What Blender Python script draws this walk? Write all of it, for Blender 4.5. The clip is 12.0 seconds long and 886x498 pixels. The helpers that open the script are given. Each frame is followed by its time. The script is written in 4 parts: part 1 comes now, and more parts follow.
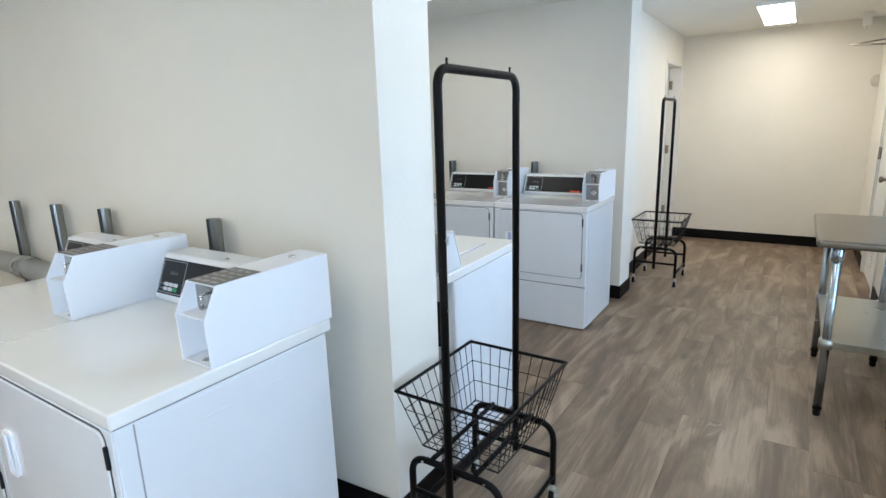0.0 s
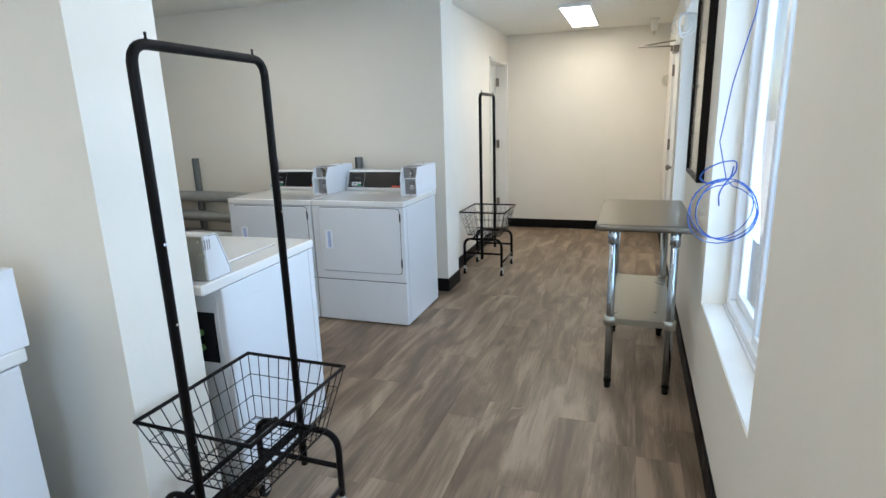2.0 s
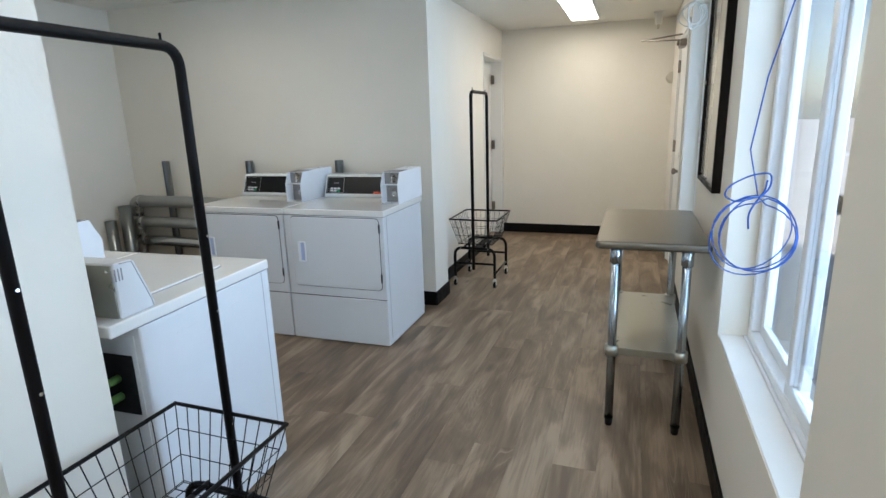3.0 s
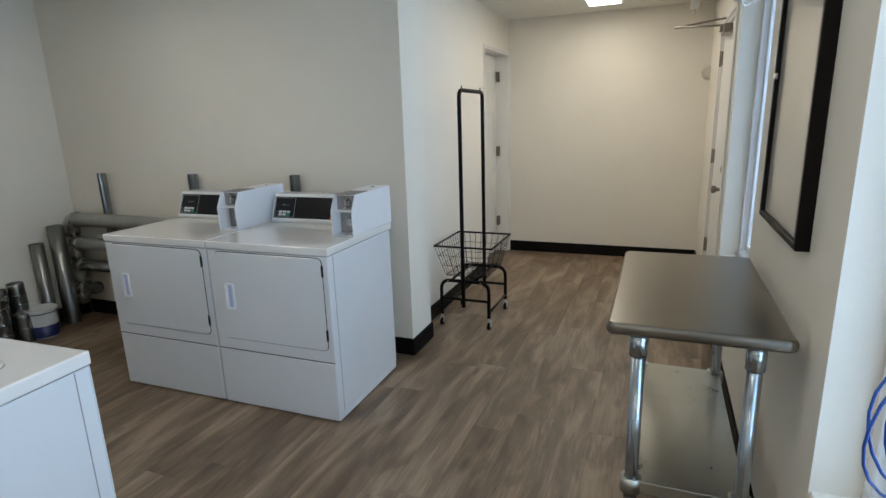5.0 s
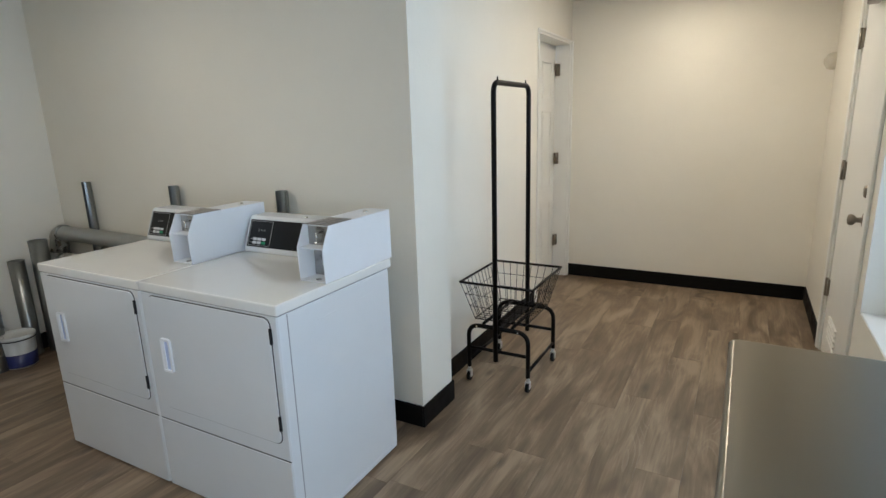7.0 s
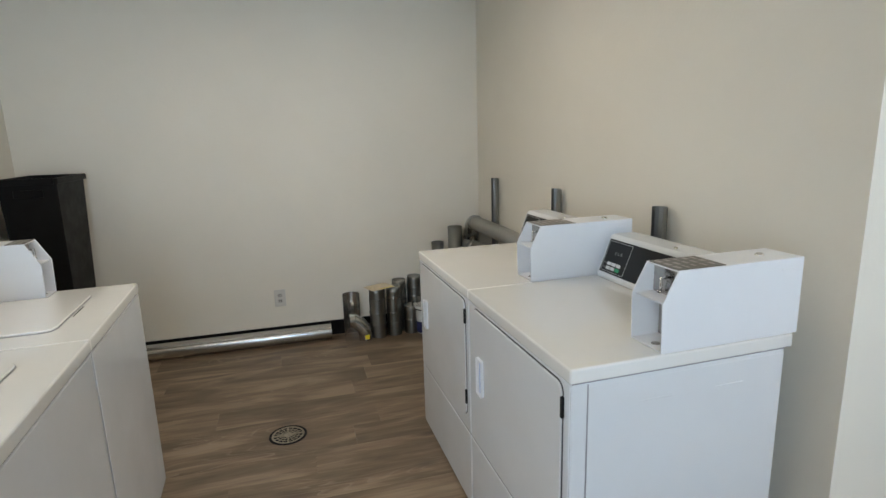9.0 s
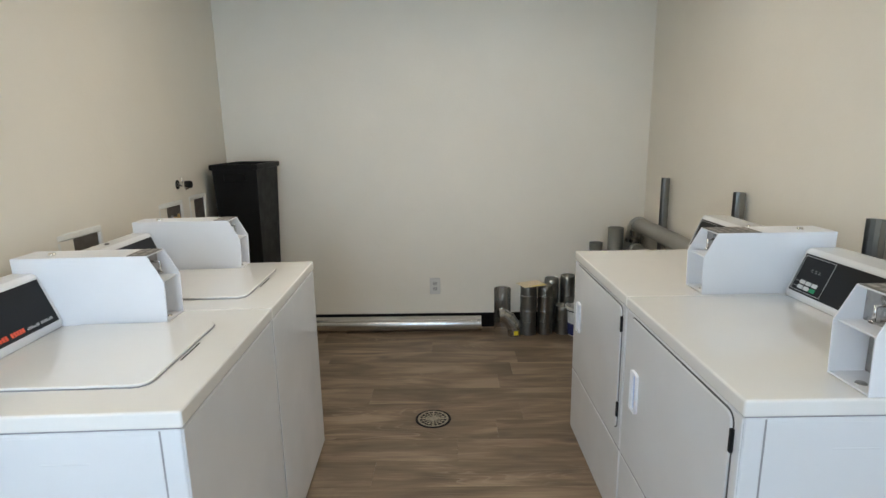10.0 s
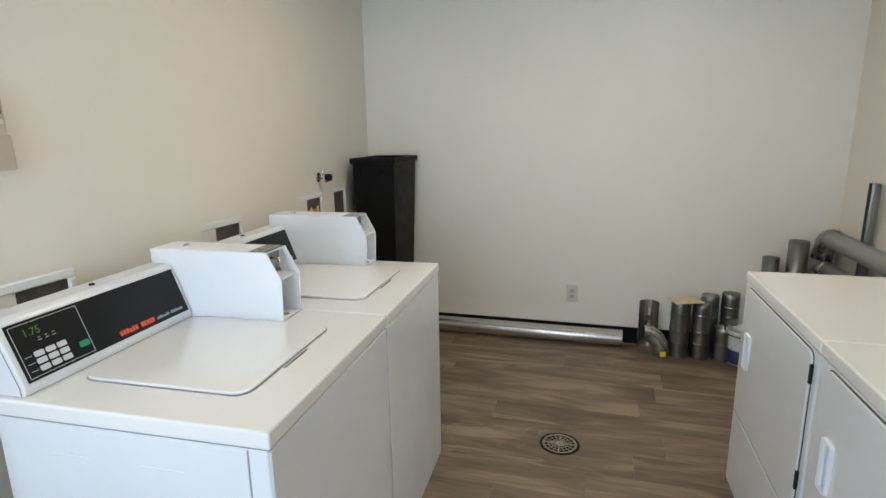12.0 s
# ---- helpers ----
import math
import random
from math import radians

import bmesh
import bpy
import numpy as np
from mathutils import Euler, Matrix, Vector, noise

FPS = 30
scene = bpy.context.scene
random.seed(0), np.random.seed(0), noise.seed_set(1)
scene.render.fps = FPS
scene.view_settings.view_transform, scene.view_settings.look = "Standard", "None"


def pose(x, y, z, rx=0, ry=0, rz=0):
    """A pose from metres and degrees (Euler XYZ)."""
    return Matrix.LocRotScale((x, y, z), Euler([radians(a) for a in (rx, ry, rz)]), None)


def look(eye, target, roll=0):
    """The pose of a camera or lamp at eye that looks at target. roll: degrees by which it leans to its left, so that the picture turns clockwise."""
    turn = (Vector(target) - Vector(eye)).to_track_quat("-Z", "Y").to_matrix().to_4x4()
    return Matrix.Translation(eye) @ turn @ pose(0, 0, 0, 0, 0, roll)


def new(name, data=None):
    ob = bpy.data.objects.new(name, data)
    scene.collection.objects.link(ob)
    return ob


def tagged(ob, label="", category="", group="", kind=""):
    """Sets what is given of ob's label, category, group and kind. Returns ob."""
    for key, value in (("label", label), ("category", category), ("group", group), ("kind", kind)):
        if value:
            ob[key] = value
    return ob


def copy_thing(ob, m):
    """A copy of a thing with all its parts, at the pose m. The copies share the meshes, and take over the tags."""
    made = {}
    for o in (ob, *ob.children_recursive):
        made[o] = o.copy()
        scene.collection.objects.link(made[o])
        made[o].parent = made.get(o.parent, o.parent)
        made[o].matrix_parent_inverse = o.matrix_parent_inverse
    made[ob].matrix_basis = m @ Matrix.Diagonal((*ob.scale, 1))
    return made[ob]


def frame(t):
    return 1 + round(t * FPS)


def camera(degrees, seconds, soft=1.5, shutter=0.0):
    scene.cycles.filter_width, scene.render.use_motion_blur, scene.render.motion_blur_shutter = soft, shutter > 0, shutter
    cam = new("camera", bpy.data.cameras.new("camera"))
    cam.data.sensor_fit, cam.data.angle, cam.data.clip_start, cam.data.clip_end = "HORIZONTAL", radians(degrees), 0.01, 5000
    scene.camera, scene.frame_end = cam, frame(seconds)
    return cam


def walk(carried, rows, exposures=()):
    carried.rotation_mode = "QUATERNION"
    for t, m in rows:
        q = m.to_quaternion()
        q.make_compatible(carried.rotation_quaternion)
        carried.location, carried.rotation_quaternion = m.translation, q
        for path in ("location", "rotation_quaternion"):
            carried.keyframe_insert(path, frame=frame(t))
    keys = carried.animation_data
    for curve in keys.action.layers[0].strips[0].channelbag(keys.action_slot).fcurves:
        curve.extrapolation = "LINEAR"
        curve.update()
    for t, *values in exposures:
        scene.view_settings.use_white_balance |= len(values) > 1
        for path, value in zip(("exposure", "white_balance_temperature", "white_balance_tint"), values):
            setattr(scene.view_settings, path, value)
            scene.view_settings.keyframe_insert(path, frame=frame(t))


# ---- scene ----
cam = camera(78.8, 12.0)
EXPOSURES = [(0, 0.28, 6100, 11), (2.5, 0.10, 6150, 11), (5.0, -0.34, 6400, 11), (6.5, -0.16, 6500, 11), (8.5, -0.06, 7000, 12), (9.5, 0.09, 7100, 13), (11.0, 0.24, 6900, 12), (12, 0.26, 6900, 12)]
PATH = [
    (0, (-0.586, 0.077, 1.476), (-1.659, 1.704, 1.026), -1.7),
    (0.5, (-0.519, 0.136, 1.469), (-1.39, 1.879, 1.016), -1.8),
    (1, (-0.443, 0.193, 1.456), (-1.154, 2.005, 0.998), -1.7),
    (1.5, (-0.351, 0.24, 1.443), (-0.995, 2.077, 0.984), -1.8),
    (2, (-0.314, 0.35, 1.433), (-0.963, 2.183, 0.963), -1.8),
    (2.5, (-0.332, 0.534, 1.443), (-0.98, 2.366, 0.97), -1.7),
    (3, (-0.335, 0.728, 1.438), (-0.986, 2.559, 0.964), -1.8),
    (3.2, (-0.32, 0.817, 1.445), (-0.979, 2.643, 0.965), -2.0),
    (4.8, (-0.346, 1.522, 1.454), (-1.066, 3.327, 0.981), -1.9),
    (5, (-0.365, 1.631, 1.464), (-1.091, 3.434, 0.99), -1.8),
    (5.5, (-0.341, 1.84, 1.463), (-1.132, 3.615, 0.989), -1.8),
    (6, (-0.388, 2.066, 1.462), (-1.239, 3.812, 0.988), -1.8),
    (6.5, (-0.419, 2.279, 1.465), (-1.319, 4.001, 0.993), -1.9),
    (6.7, (-0.443, 2.366, 1.461), (-1.355, 4.083, 0.993), -1.8),
    (8.3, (-0.652, 2.961, 1.452), (-2.187, 4.175, 1.036), -1.8),
    (8.5, (-0.688, 3.015, 1.435), (-2.35, 4.051, 1.03), -1.5),
    (9, (-0.712, 3.067, 1.438), (-2.596, 3.597, 1.026), -1.7),
    (9.5, (-0.724, 3.063, 1.441), (-2.669, 3.264, 1.022), -1.3),
    (10, (-0.74, 3.066, 1.436), (-2.696, 3.035, 1.02), -1.0),
    (10.5, (-0.749, 3.056, 1.431), (-2.695, 2.861, 1.014), -0.8),
    (11, (-0.752, 3.055, 1.436), (-2.683, 2.74, 1.019), -0.7),
    (11.5, (-0.795, 3.058, 1.441), (-2.704, 2.633, 1.023), -0.7),
    (12, (-0.959, 3.079, 1.437), (-2.835, 2.537, 1.008), -0.9),
]
walk(cam, [(t, look(eye, aim, roll)) for t, eye, aim, roll in PATH], EXPOSURES)

# ---------------------------------------------------------------- light
LAMP_W = 9.5
SKY_STRENGTH = 0.15
WINDOW_W = 34.0

world = bpy.data.worlds.new("world")
scene.world = world
world.use_nodes = True
wn = world.node_tree
sky = wn.nodes.new("ShaderNodeTexSky")
sky.sky_type = "NISHITA"
sky.sun_disc = False
sky.sun_elevation, sky.sun_rotation = radians(55), radians(250)
wn.links.new(sky.outputs[0], wn.nodes["Background"].inputs[0])
wn.nodes["Background"].inputs[1].default_value = SKY_STRENGTH

sun = new("sun", bpy.data.lights.new("sun", "SUN"))
sun.data.energy, sun.data.angle, sun.data.color = 5.0, radians(0.5), (1, 0.95, 0.87)
sun.matrix_world = look((0, 0, 10), (0.8 * math.cos(radians(200)) * -1, 0.25, 8.6))


def area(name, eye, target, w, h, watts, colour):
    ob = new(name, bpy.data.lights.new(name, "AREA"))
    ob.data.shape, ob.data.size, ob.data.size_y = "RECTANGLE", w, h
    ob.data.energy, ob.data.color = watts, colour
    ob.matrix_world = look(eye, target)
    return ob


# ---------------------------------------------------------------- plan
X0, XR = -4.64, 0.022         # alcove end wall, window wall (faces)
YB, YN = -2.0, 7.365          # wall behind the walker, far wall
YP0, YP1 = 1.434, 1.728         # partition between the machine rows
YD0, YD1 = 4.505, 4.80       # pillar at the end of the second dryer wall
XP, XC, XL = -1.71, -1.745, -1.873
H = 2.405
WT = 0.16                     # wall thickness
# the first window is unseen, added to account for bluish light on the dryers
WINDOWS = [(-1.45, -0.30, 0.55, 2.18), (1.865, 3.01, 0.548, 2.18), (4.22, 5.33, 0.575, 2.18)]
TOP = 0.895                   # worktop of the machines
SLOPE = {YP0: 0.06, YP1: 0.0915, YD0: 0.012}     # the alcove walls run slightly out of square


def skew(x, y):
    """Depth y of an alcove wall at x."""
    return y + SLOPE[y] * (x - XP)


# ---------------------------------------------------------------- mesh helpers
def bm_box(x0, x1, y0, y1, z0, z1, bevel=0.0, seg=1, bm=None):
    out = bm or bmesh.new()
    b = bmesh.new()
    bmesh.ops.create_cube(b, size=1)
    for v in b.verts:
        v.co = Vector(((x0 + x1) / 2 + v.co.x * (x1 - x0), (y0 + y1) / 2 + v.co.y * (y1 - y0), (z0 + z1) / 2 + v.co.z * (z1 - z0)))
    if bevel > 0:
        bmesh.ops.bevel(b, geom=list(b.edges), offset=bevel, segments=seg, affect="EDGES", profile=0.5)
    merge(out, b)
    return out


def merge(out, b):
    me = bpy.data.meshes.new("tmp")
    b.to_mesh(me)
    b.free()
    out.from_mesh(me)
    bpy.data.meshes.remove(me)
    return out


def bm_prism(points, axis, a, b, bevel=0.0, seg=1, bm=None):
    """A polygon in the plane across axis, drawn out from a to b."""
    out = bm or bmesh.new()
    t = bmesh.new()

    def place(p, w):
        if axis == "x":
            return Vector((w, p[0], p[1]))
        if axis == "y":
            return Vector((p[0], w, p[1]))
        return Vector((p[0], p[1], w))
    va = [t.verts.new(place(p, a)) for p in points]
    vb = [t.verts.new(place(p, b)) for p in points]
    n = len(points)
    t.faces.new(va)
    t.faces.new(list(reversed(vb)))
    for i in range(n):
        t.faces.new((va[i], vb[i], vb[(i + 1) % n], va[(i + 1) % n]))
    bmesh.ops.recalc_face_normals(t, faces=list(t.faces))
    if bevel > 0:
        bmesh.ops.bevel(t, geom=list(t.edges), offset=bevel, segments=seg, affect="EDGES", profile=0.5)
    return merge(out, t)


def rounded(x0, x1, y0, y1, r, n=5):
    pts = []
    for cx, cy, a in ((x1 - r, y1 - r, 0), (x0 + r, y1 - r, 90), (x0 + r, y0 + r, 180), (x1 - r, y0 + r, 270)):
        for i in range(n + 1):
            t = radians(a + 90 * i / n)
            pts.append((cx + r * math.cos(t), cy + r * math.sin(t)))
    return pts


def bm_tube(path, r, seg=8, closed=False, caps=True, bm=None, radii=None):
    """A round tube along a path of points."""
    out = bm or bmesh.new()
    pts = [Vector(p) for p in path]
    n = len(pts)
    rings, up = [], None
    for i, p in enumerate(pts):
        if closed:
            d = pts[(i + 1) % n] - pts[i - 1]
        else:
            d = pts[min(i + 1, n - 1)] - pts[max(i - 1, 0)]
        d = d.normalized() if d.length > 1e-9 else Vector((0, 0, 1))
        if up is None:
            up = d.orthogonal().normalized()
        up = up - d * up.dot(d)
        up = up.normalized() if up.length > 1e-6 else d.orthogonal().normalized()
        side = d.cross(up)
        rr = radii[i] if radii else r
        rings.append([out.verts.new(p + (up * math.cos(2 * math.pi * k / seg) + side * math.sin(2 * math.pi * k / seg)) * rr) for k in range(seg)])
    for i in range(n if closed else n - 1):
        a, b = rings[i], rings[(i + 1) % n]
        for k in range(seg):
            f = out.faces.new((a[k], a[(k + 1) % seg], b[(k + 1) % seg], b[k]))
            f.smooth = True
    if caps and not closed:
        out.faces.new(list(reversed(rings[0])))
        out.faces.new(rings[-1])
    return out


def arc_path(points, r, n=5):
    """A polyline with its inner corners rounded by radius r."""
    pts = [Vector(p) for p in points]
    out = [pts[0]]
    for i in range(1, len(pts) - 1):
        p, a, b = pts[i], (pts[i - 1] - pts[i]).normalized(), (pts[i + 1] - pts[i]).normalized()
        for k in range(n + 1):
            t = k / n
            out.append((p + a * r) * (1 - t) ** 2 + p * 2 * t * (1 - t) + (p + b * r) * t * t)
    out.append(pts[-1])
    return out


def lathe(profile, seg=24, bm=None, at=(0, 0, 0)):
    """A profile of (radius, z) turned about z."""
    out = bm or bmesh.new()
    c = Vector(at)
    rings = []
    for r, z in profile:
        rings.append([out.verts.new(c + Vector((r * math.cos(2 * math.pi * k / seg), r * math.sin(2 * math.pi * k / seg), z))) for k in range(seg)])
    for a, b in zip(rings, rings[1:]):
        for k in range(seg):
            f = out.faces.new((a[k], a[(k + 1) % seg], b[(k + 1) % seg], b[k]))
            f.smooth = True
    return out


def flat_normals(me):
    """Normals weighted by area, so that large faces stay flat between rounded edges."""
    total = [Vector() for v in me.vertices]
    for p in me.polygons:
        for i in p.vertices:
            total[i] += p.normal * p.area
    me.normals_split_custom_set_from_vertices([tuple(n.normalized()) if n.length > 1e-12 else (0, 0, 1) for n in total])


def obj(name, bm, material, smooth=False):
    me = bpy.data.meshes.new(name)
    bmesh.ops.recalc_face_normals(bm, faces=list(bm.faces))
    if smooth:
        for f in bm.faces:
            f.smooth = True
    bm.to_mesh(me)
    bm.free()
    me.materials.append(material)
    if smooth:
        flat_normals(me)
    return new(name, me)


def part(name, bm, material, parent, label="", smooth=False):
    ob = obj(name, bm, material, smooth)
    ob.parent = parent
    return tagged(ob, label=label)


def thing(name, at, label, category, group="", turn=0):
    ob = new(name)
    ob.empty_display_size = 0.1
    ob.matrix_world = pose(*at, 0, 0, turn)
    return tagged(ob, label=label, category=category, group=group)


def text_part(name, text, size, m, material, parent, label=""):
    cu = bpy.data.curves.new(name, "FONT")
    cu.body, cu.size, cu.extrude = text, size, 0.0003
    tmp = bpy.data.objects.new(name, cu)
    scene.collection.objects.link(tmp)
    bpy.context.view_layer.update()
    me = bpy.data.meshes.new_from_object(tmp.evaluated_get(bpy.context.evaluated_depsgraph_get()))
    bpy.data.objects.remove(tmp)
    me.materials.clear()
    me.materials.append(material)
    ob = new(name, me)
    ob.parent, ob.matrix_basis = parent, m
    return tagged(ob, label=label)


# ---------------------------------------------------------------- materials
def mat(name, colour, rough=0.5, metal=0.0, spread=0.0, scale=6.0, bump=0.0, bump_scale=120.0, rough_spread=0.0, coat=0.0, stretch=(1, 1, 1), tint=None):
    m = bpy.data.materials.new(name)
    m.use_nodes = True
    nt = m.node_tree
    b = nt.nodes["Principled BSDF"]
    b.inputs["Roughness"].default_value = rough
    b.inputs["Metallic"].default_value = metal
    b.inputs["Coat Weight"].default_value = coat
    b.inputs["Coat Roughness"].default_value = 0.1
    b.inputs["Base Color"].default_value = (*colour, 1)
    tc = nt.nodes.new("ShaderNodeTexCoord")
    mp = nt.nodes.new("ShaderNodeMapping")
    mp.inputs["Scale"].default_value = stretch
    nt.links.new(tc.outputs["Object"], mp.inputs["Vector"])
    if spread or rough_spread:
        no = nt.nodes.new("ShaderNodeTexNoise")
        no.inputs["Scale"].default_value, no.inputs["Detail"].default_value = scale, 6
        no.inputs["Roughness"].default_value = 0.6
        nt.links.new(mp.outputs[0], no.inputs["Vector"])
        if spread:
            ra = nt.nodes.new("ShaderNodeMix")
            ra.data_type = "RGBA"
            lo = tint or tuple(c * (1 - spread) for c in colour)
            ra.inputs["A"].default_value = (*lo, 1)
            ra.inputs["B"].default_value = (*(min(1, c * (1 + spread * 0.5)) for c in colour), 1)
            st = nt.nodes.new("ShaderNodeMapRange")
            st.inputs["From Min"].default_value, st.inputs["From Max"].default_value = 0.32, 0.68
            nt.links.new(no.outputs["Fac"], st.inputs["Value"])
            nt.links.new(st.outputs[0], ra.inputs["Factor"])
            nt.links.new(ra.outputs["Result"], b.inputs["Base Color"])
        if rough_spread:
            mr = nt.nodes.new("ShaderNodeMapRange")
            mr.inputs["From Min"].default_value, mr.inputs["From Max"].default_value = 0.3, 0.7
            mr.inputs["To Min"].default_value, mr.inputs["To Max"].default_value = max(0.02, rough - rough_spread), rough + rough_spread
            nt.links.new(no.outputs["Fac"], mr.inputs["Value"])
            nt.links.new(mr.outputs[0], b.inputs["Roughness"])
    if bump:
        n2 = nt.nodes.new("ShaderNodeTexNoise")
        n2.inputs["Scale"].default_value, n2.inputs["Detail"].default_value = bump_scale, 4
        nt.links.new(mp.outputs[0], n2.inputs["Vector"])
        bp = nt.nodes.new("ShaderNodeBump")
        bp.inputs["Strength"].default_value, bp.inputs["Distance"].default_value = bump, 0.002
        nt.links.new(n2.outputs["Fac"], bp.inputs["Height"])
        nt.links.new(bp.outputs[0], b.inputs["Normal"])
    return m


DOORGAP = mat("door_joint_shade", (0.075, 0.075, 0.08), 0.6, spread=0.2, scale=30)
CASTOR = mat("zinc_castor", (0.62, 0.62, 0.60), 0.35, 0.6, spread=0.1, scale=30)
SEAM = mat("enamel_seam_shade", (0.30, 0.30, 0.31), 0.5, spread=0.1, scale=30)
WALL = mat("wall_paint", (0.82, 0.772, 0.678), 0.62, spread=0.035, scale=1.3, bump=0.35, bump_scale=55)
CEIL = mat("ceiling_paint", (0.80, 0.775, 0.70), 0.75, spread=0.03, scale=1.0, bump=0.35, bump_scale=70)
TRIM = mat("trim_paint", (0.82, 0.80, 0.75), 0.4, spread=0.03, scale=3, bump=0.08)
BASE = mat("black_vinyl_base", (0.007, 0.006, 0.006), 0.5, spread=0.3, scale=9, rough_spread=0.1, bump=0.1)
ENAMEL = mat("white_enamel", (0.74, 0.755, 0.77), 0.22, spread=0.02, scale=4, rough_spread=0.05, coat=0.3, bump=0.03, bump_scale=220)
LIDTOP = mat("white_worktop_enamel", (0.82, 0.81, 0.78), 0.10, spread=0.03, scale=2.5, rough_spread=0.03, coat=0.6)
COIN = mat("white_powder_coat", (0.80, 0.81, 0.83), 0.38, spread=0.02, scale=5, bump=0.06, bump_scale=300)
GAP = mat("shadow_gap_rubber", (0.02, 0.02, 0.022), 0.7, spread=0.3, scale=20)
PANEL = mat("black_panel_film", (0.010, 0.010, 0.011), 0.28)
PANEL_LINE = mat("panel_grey_line", (0.45, 0.45, 0.46), 0.4)
BUTTON = mat("button_grey", (0.62, 0.63, 0.64), 0.4, spread=0.05, scale=60)
GREEN = mat("button_green", (0.0, 0.28, 0.12), 0.35)
REDP = mat("printed_orange_red", (0.80, 0.085, 0.03), 0.4)
GREYP = mat("printed_grey", (0.35, 0.35, 0.36), 0.4)
DECAL = mat("decal_brown_grey", (0.11, 0.095, 0.085), 0.35, spread=0.35, scale=60)
DECAL2 = mat("decal_pale", (0.38, 0.35, 0.32), 0.4, spread=0.3, scale=90)
STEELP = mat("coin_slide_steel", (0.42, 0.41, 0.40), 0.3, 0.9, spread=0.2, scale=25, rough_spread=0.1)
HANDLE = mat("white_plastic", (0.82, 0.83, 0.86), 0.3, spread=0.02, scale=9)
BLACKM = mat("black_powder_coat", (0.007, 0.006, 0.006), 0.42, spread=0.25, scale=14, rough_spread=0.08, bump=0.08, bump_scale=260)
CHROME = mat("bright_zinc", (0.72, 0.72, 0.72), 0.16, 1.0, spread=0.1, scale=20, rough_spread=0.06)
RUBBER = mat("black_rubber", (0.015, 0.015, 0.015), 0.6, spread=0.3, scale=30)
STAINLESS = mat("brushed_stainless", (0.26, 0.24, 0.205), 0.28, 1.0, spread=0.012, scale=30, rough_spread=0.006, bump=0.002, bump_scale=160, stretch=(0.5, 14, 1))
SHELF = mat("galvanised_shelf", (0.46, 0.46, 0.41), 0.32, 1.0, spread=0.05, scale=14, rough_spread=0.06, bump=0.03, bump_scale=30)
LEG = mat("galvanised_leg", (0.40, 0.45, 0.49), 0.24, 1.0, spread=0.06, scale=18, rough_spread=0.04)
GALV = mat("galvanised_duct", (0.27, 0.28, 0.275), 0.30, 1.0, spread=0.02, scale=8)
SHINY = mat("new_galvanised_duct", (0.60, 0.60, 0.58), 0.22, 1.0, spread=0.05, scale=18, rough_spread=0.05, bump=0.05, bump_scale=12)
FOILGREY = mat("dusty_galvanised_duct", (0.40, 0.40, 0.38), 0.45, 0.7, spread=0.12, scale=7, rough_spread=0.08, bump=0.1, bump_scale=18)
FOIL = mat("crumpled_foil", (0.45, 0.45, 0.43), 0.3, 0.95, spread=0.2, scale=14, rough_spread=0.12, bump=0.8, bump_scale=30)
BINP = mat("black_bin_plastic", (0.007, 0.007, 0.007), 0.5, spread=0.3, scale=12, rough_spread=0.08, bump=0.15, bump_scale=140)
CARD = mat("tan_card_tag", (0.74, 0.62, 0.45), 0.7, spread=0.12, scale=30)
YELLOW = mat("yellow_sticker", (0.75, 0.6, 0.03), 0.5)
BUCKETP = mat("bucket_white", (0.62, 0.62, 0.60), 0.35, spread=0.1, scale=8)
NAVY = mat("bucket_navy_band", (0.02, 0.025, 0.10), 0.35, spread=0.1, scale=10)
PLATE = mat("white_device_plastic", (0.78, 0.78, 0.74), 0.35, spread=0.02, scale=12)
BEIGE = mat("beige_device", (0.60, 0.55, 0.45), 0.45, spread=0.06, scale=14)
BRASS = mat("brass_fitting", (0.60, 0.42, 0.18), 0.3, 1.0, spread=0.15, scale=40)
NICKEL = mat("satin_nickel", (0.28, 0.24, 0.20), 0.32, 1.0, spread=0.12, scale=40)
BLUE = mat("blue_cable_jacket", (0.012, 0.085, 0.40), 0.4, spread=0.15, scale=20)
WHITEC = mat("white_cable_jacket", (0.78, 0.78, 0.74), 0.45)
FRAMEB = mat("dark_bronze_frame", (0.009, 0.007, 0.007), 0.45, spread=0.2, scale=18, rough_spread=0.08)
BOARD = mat("pale_board_face", (0.62, 0.60, 0.55), 0.12, spread=0.04, scale=3, coat=0.5)
VINYL = mat("window_vinyl", (0.82, 0.84, 0.86), 0.32, spread=0.02, scale=9)
BRONZE = mat("drain_nickel", (0.42, 0.37, 0.29), 0.45, 0.9, spread=0.25, scale=50, rough_spread=0.1)
GREENV = mat("green_valve_plastic", (0.09, 0.20, 0.04), 0.4)
STUCCO = mat("outer_stucco", (0.74, 0.73, 0.70), 0.85, spread=0.1, scale=3, bump=0.5, bump_scale=40)
CONCRETE = mat("concrete_paving", (0.50, 0.49, 0.47), 0.85, spread=0.18, scale=1.2, bump=0.4, bump_scale=30)
LEAF = mat("leaf_green", (0.09, 0.13, 0.05), 0.55, spread=0.4, scale=5)
BARK = mat("bark", (0.16, 0.12, 0.09), 0.9, spread=0.3, scale=12, bump=0.6, bump_scale=25)
CARP = mat("white_car_paint", (0.78, 0.79, 0.80), 0.3, 0.0, spread=0.04, scale=3, coat=0.6)
DARKG = mat("dark_car_glass", (0.02, 0.025, 0.03), 0.08)
TYRE = mat("tyre_rubber", (0.02, 0.02, 0.02), 0.8, spread=0.2, scale=20)


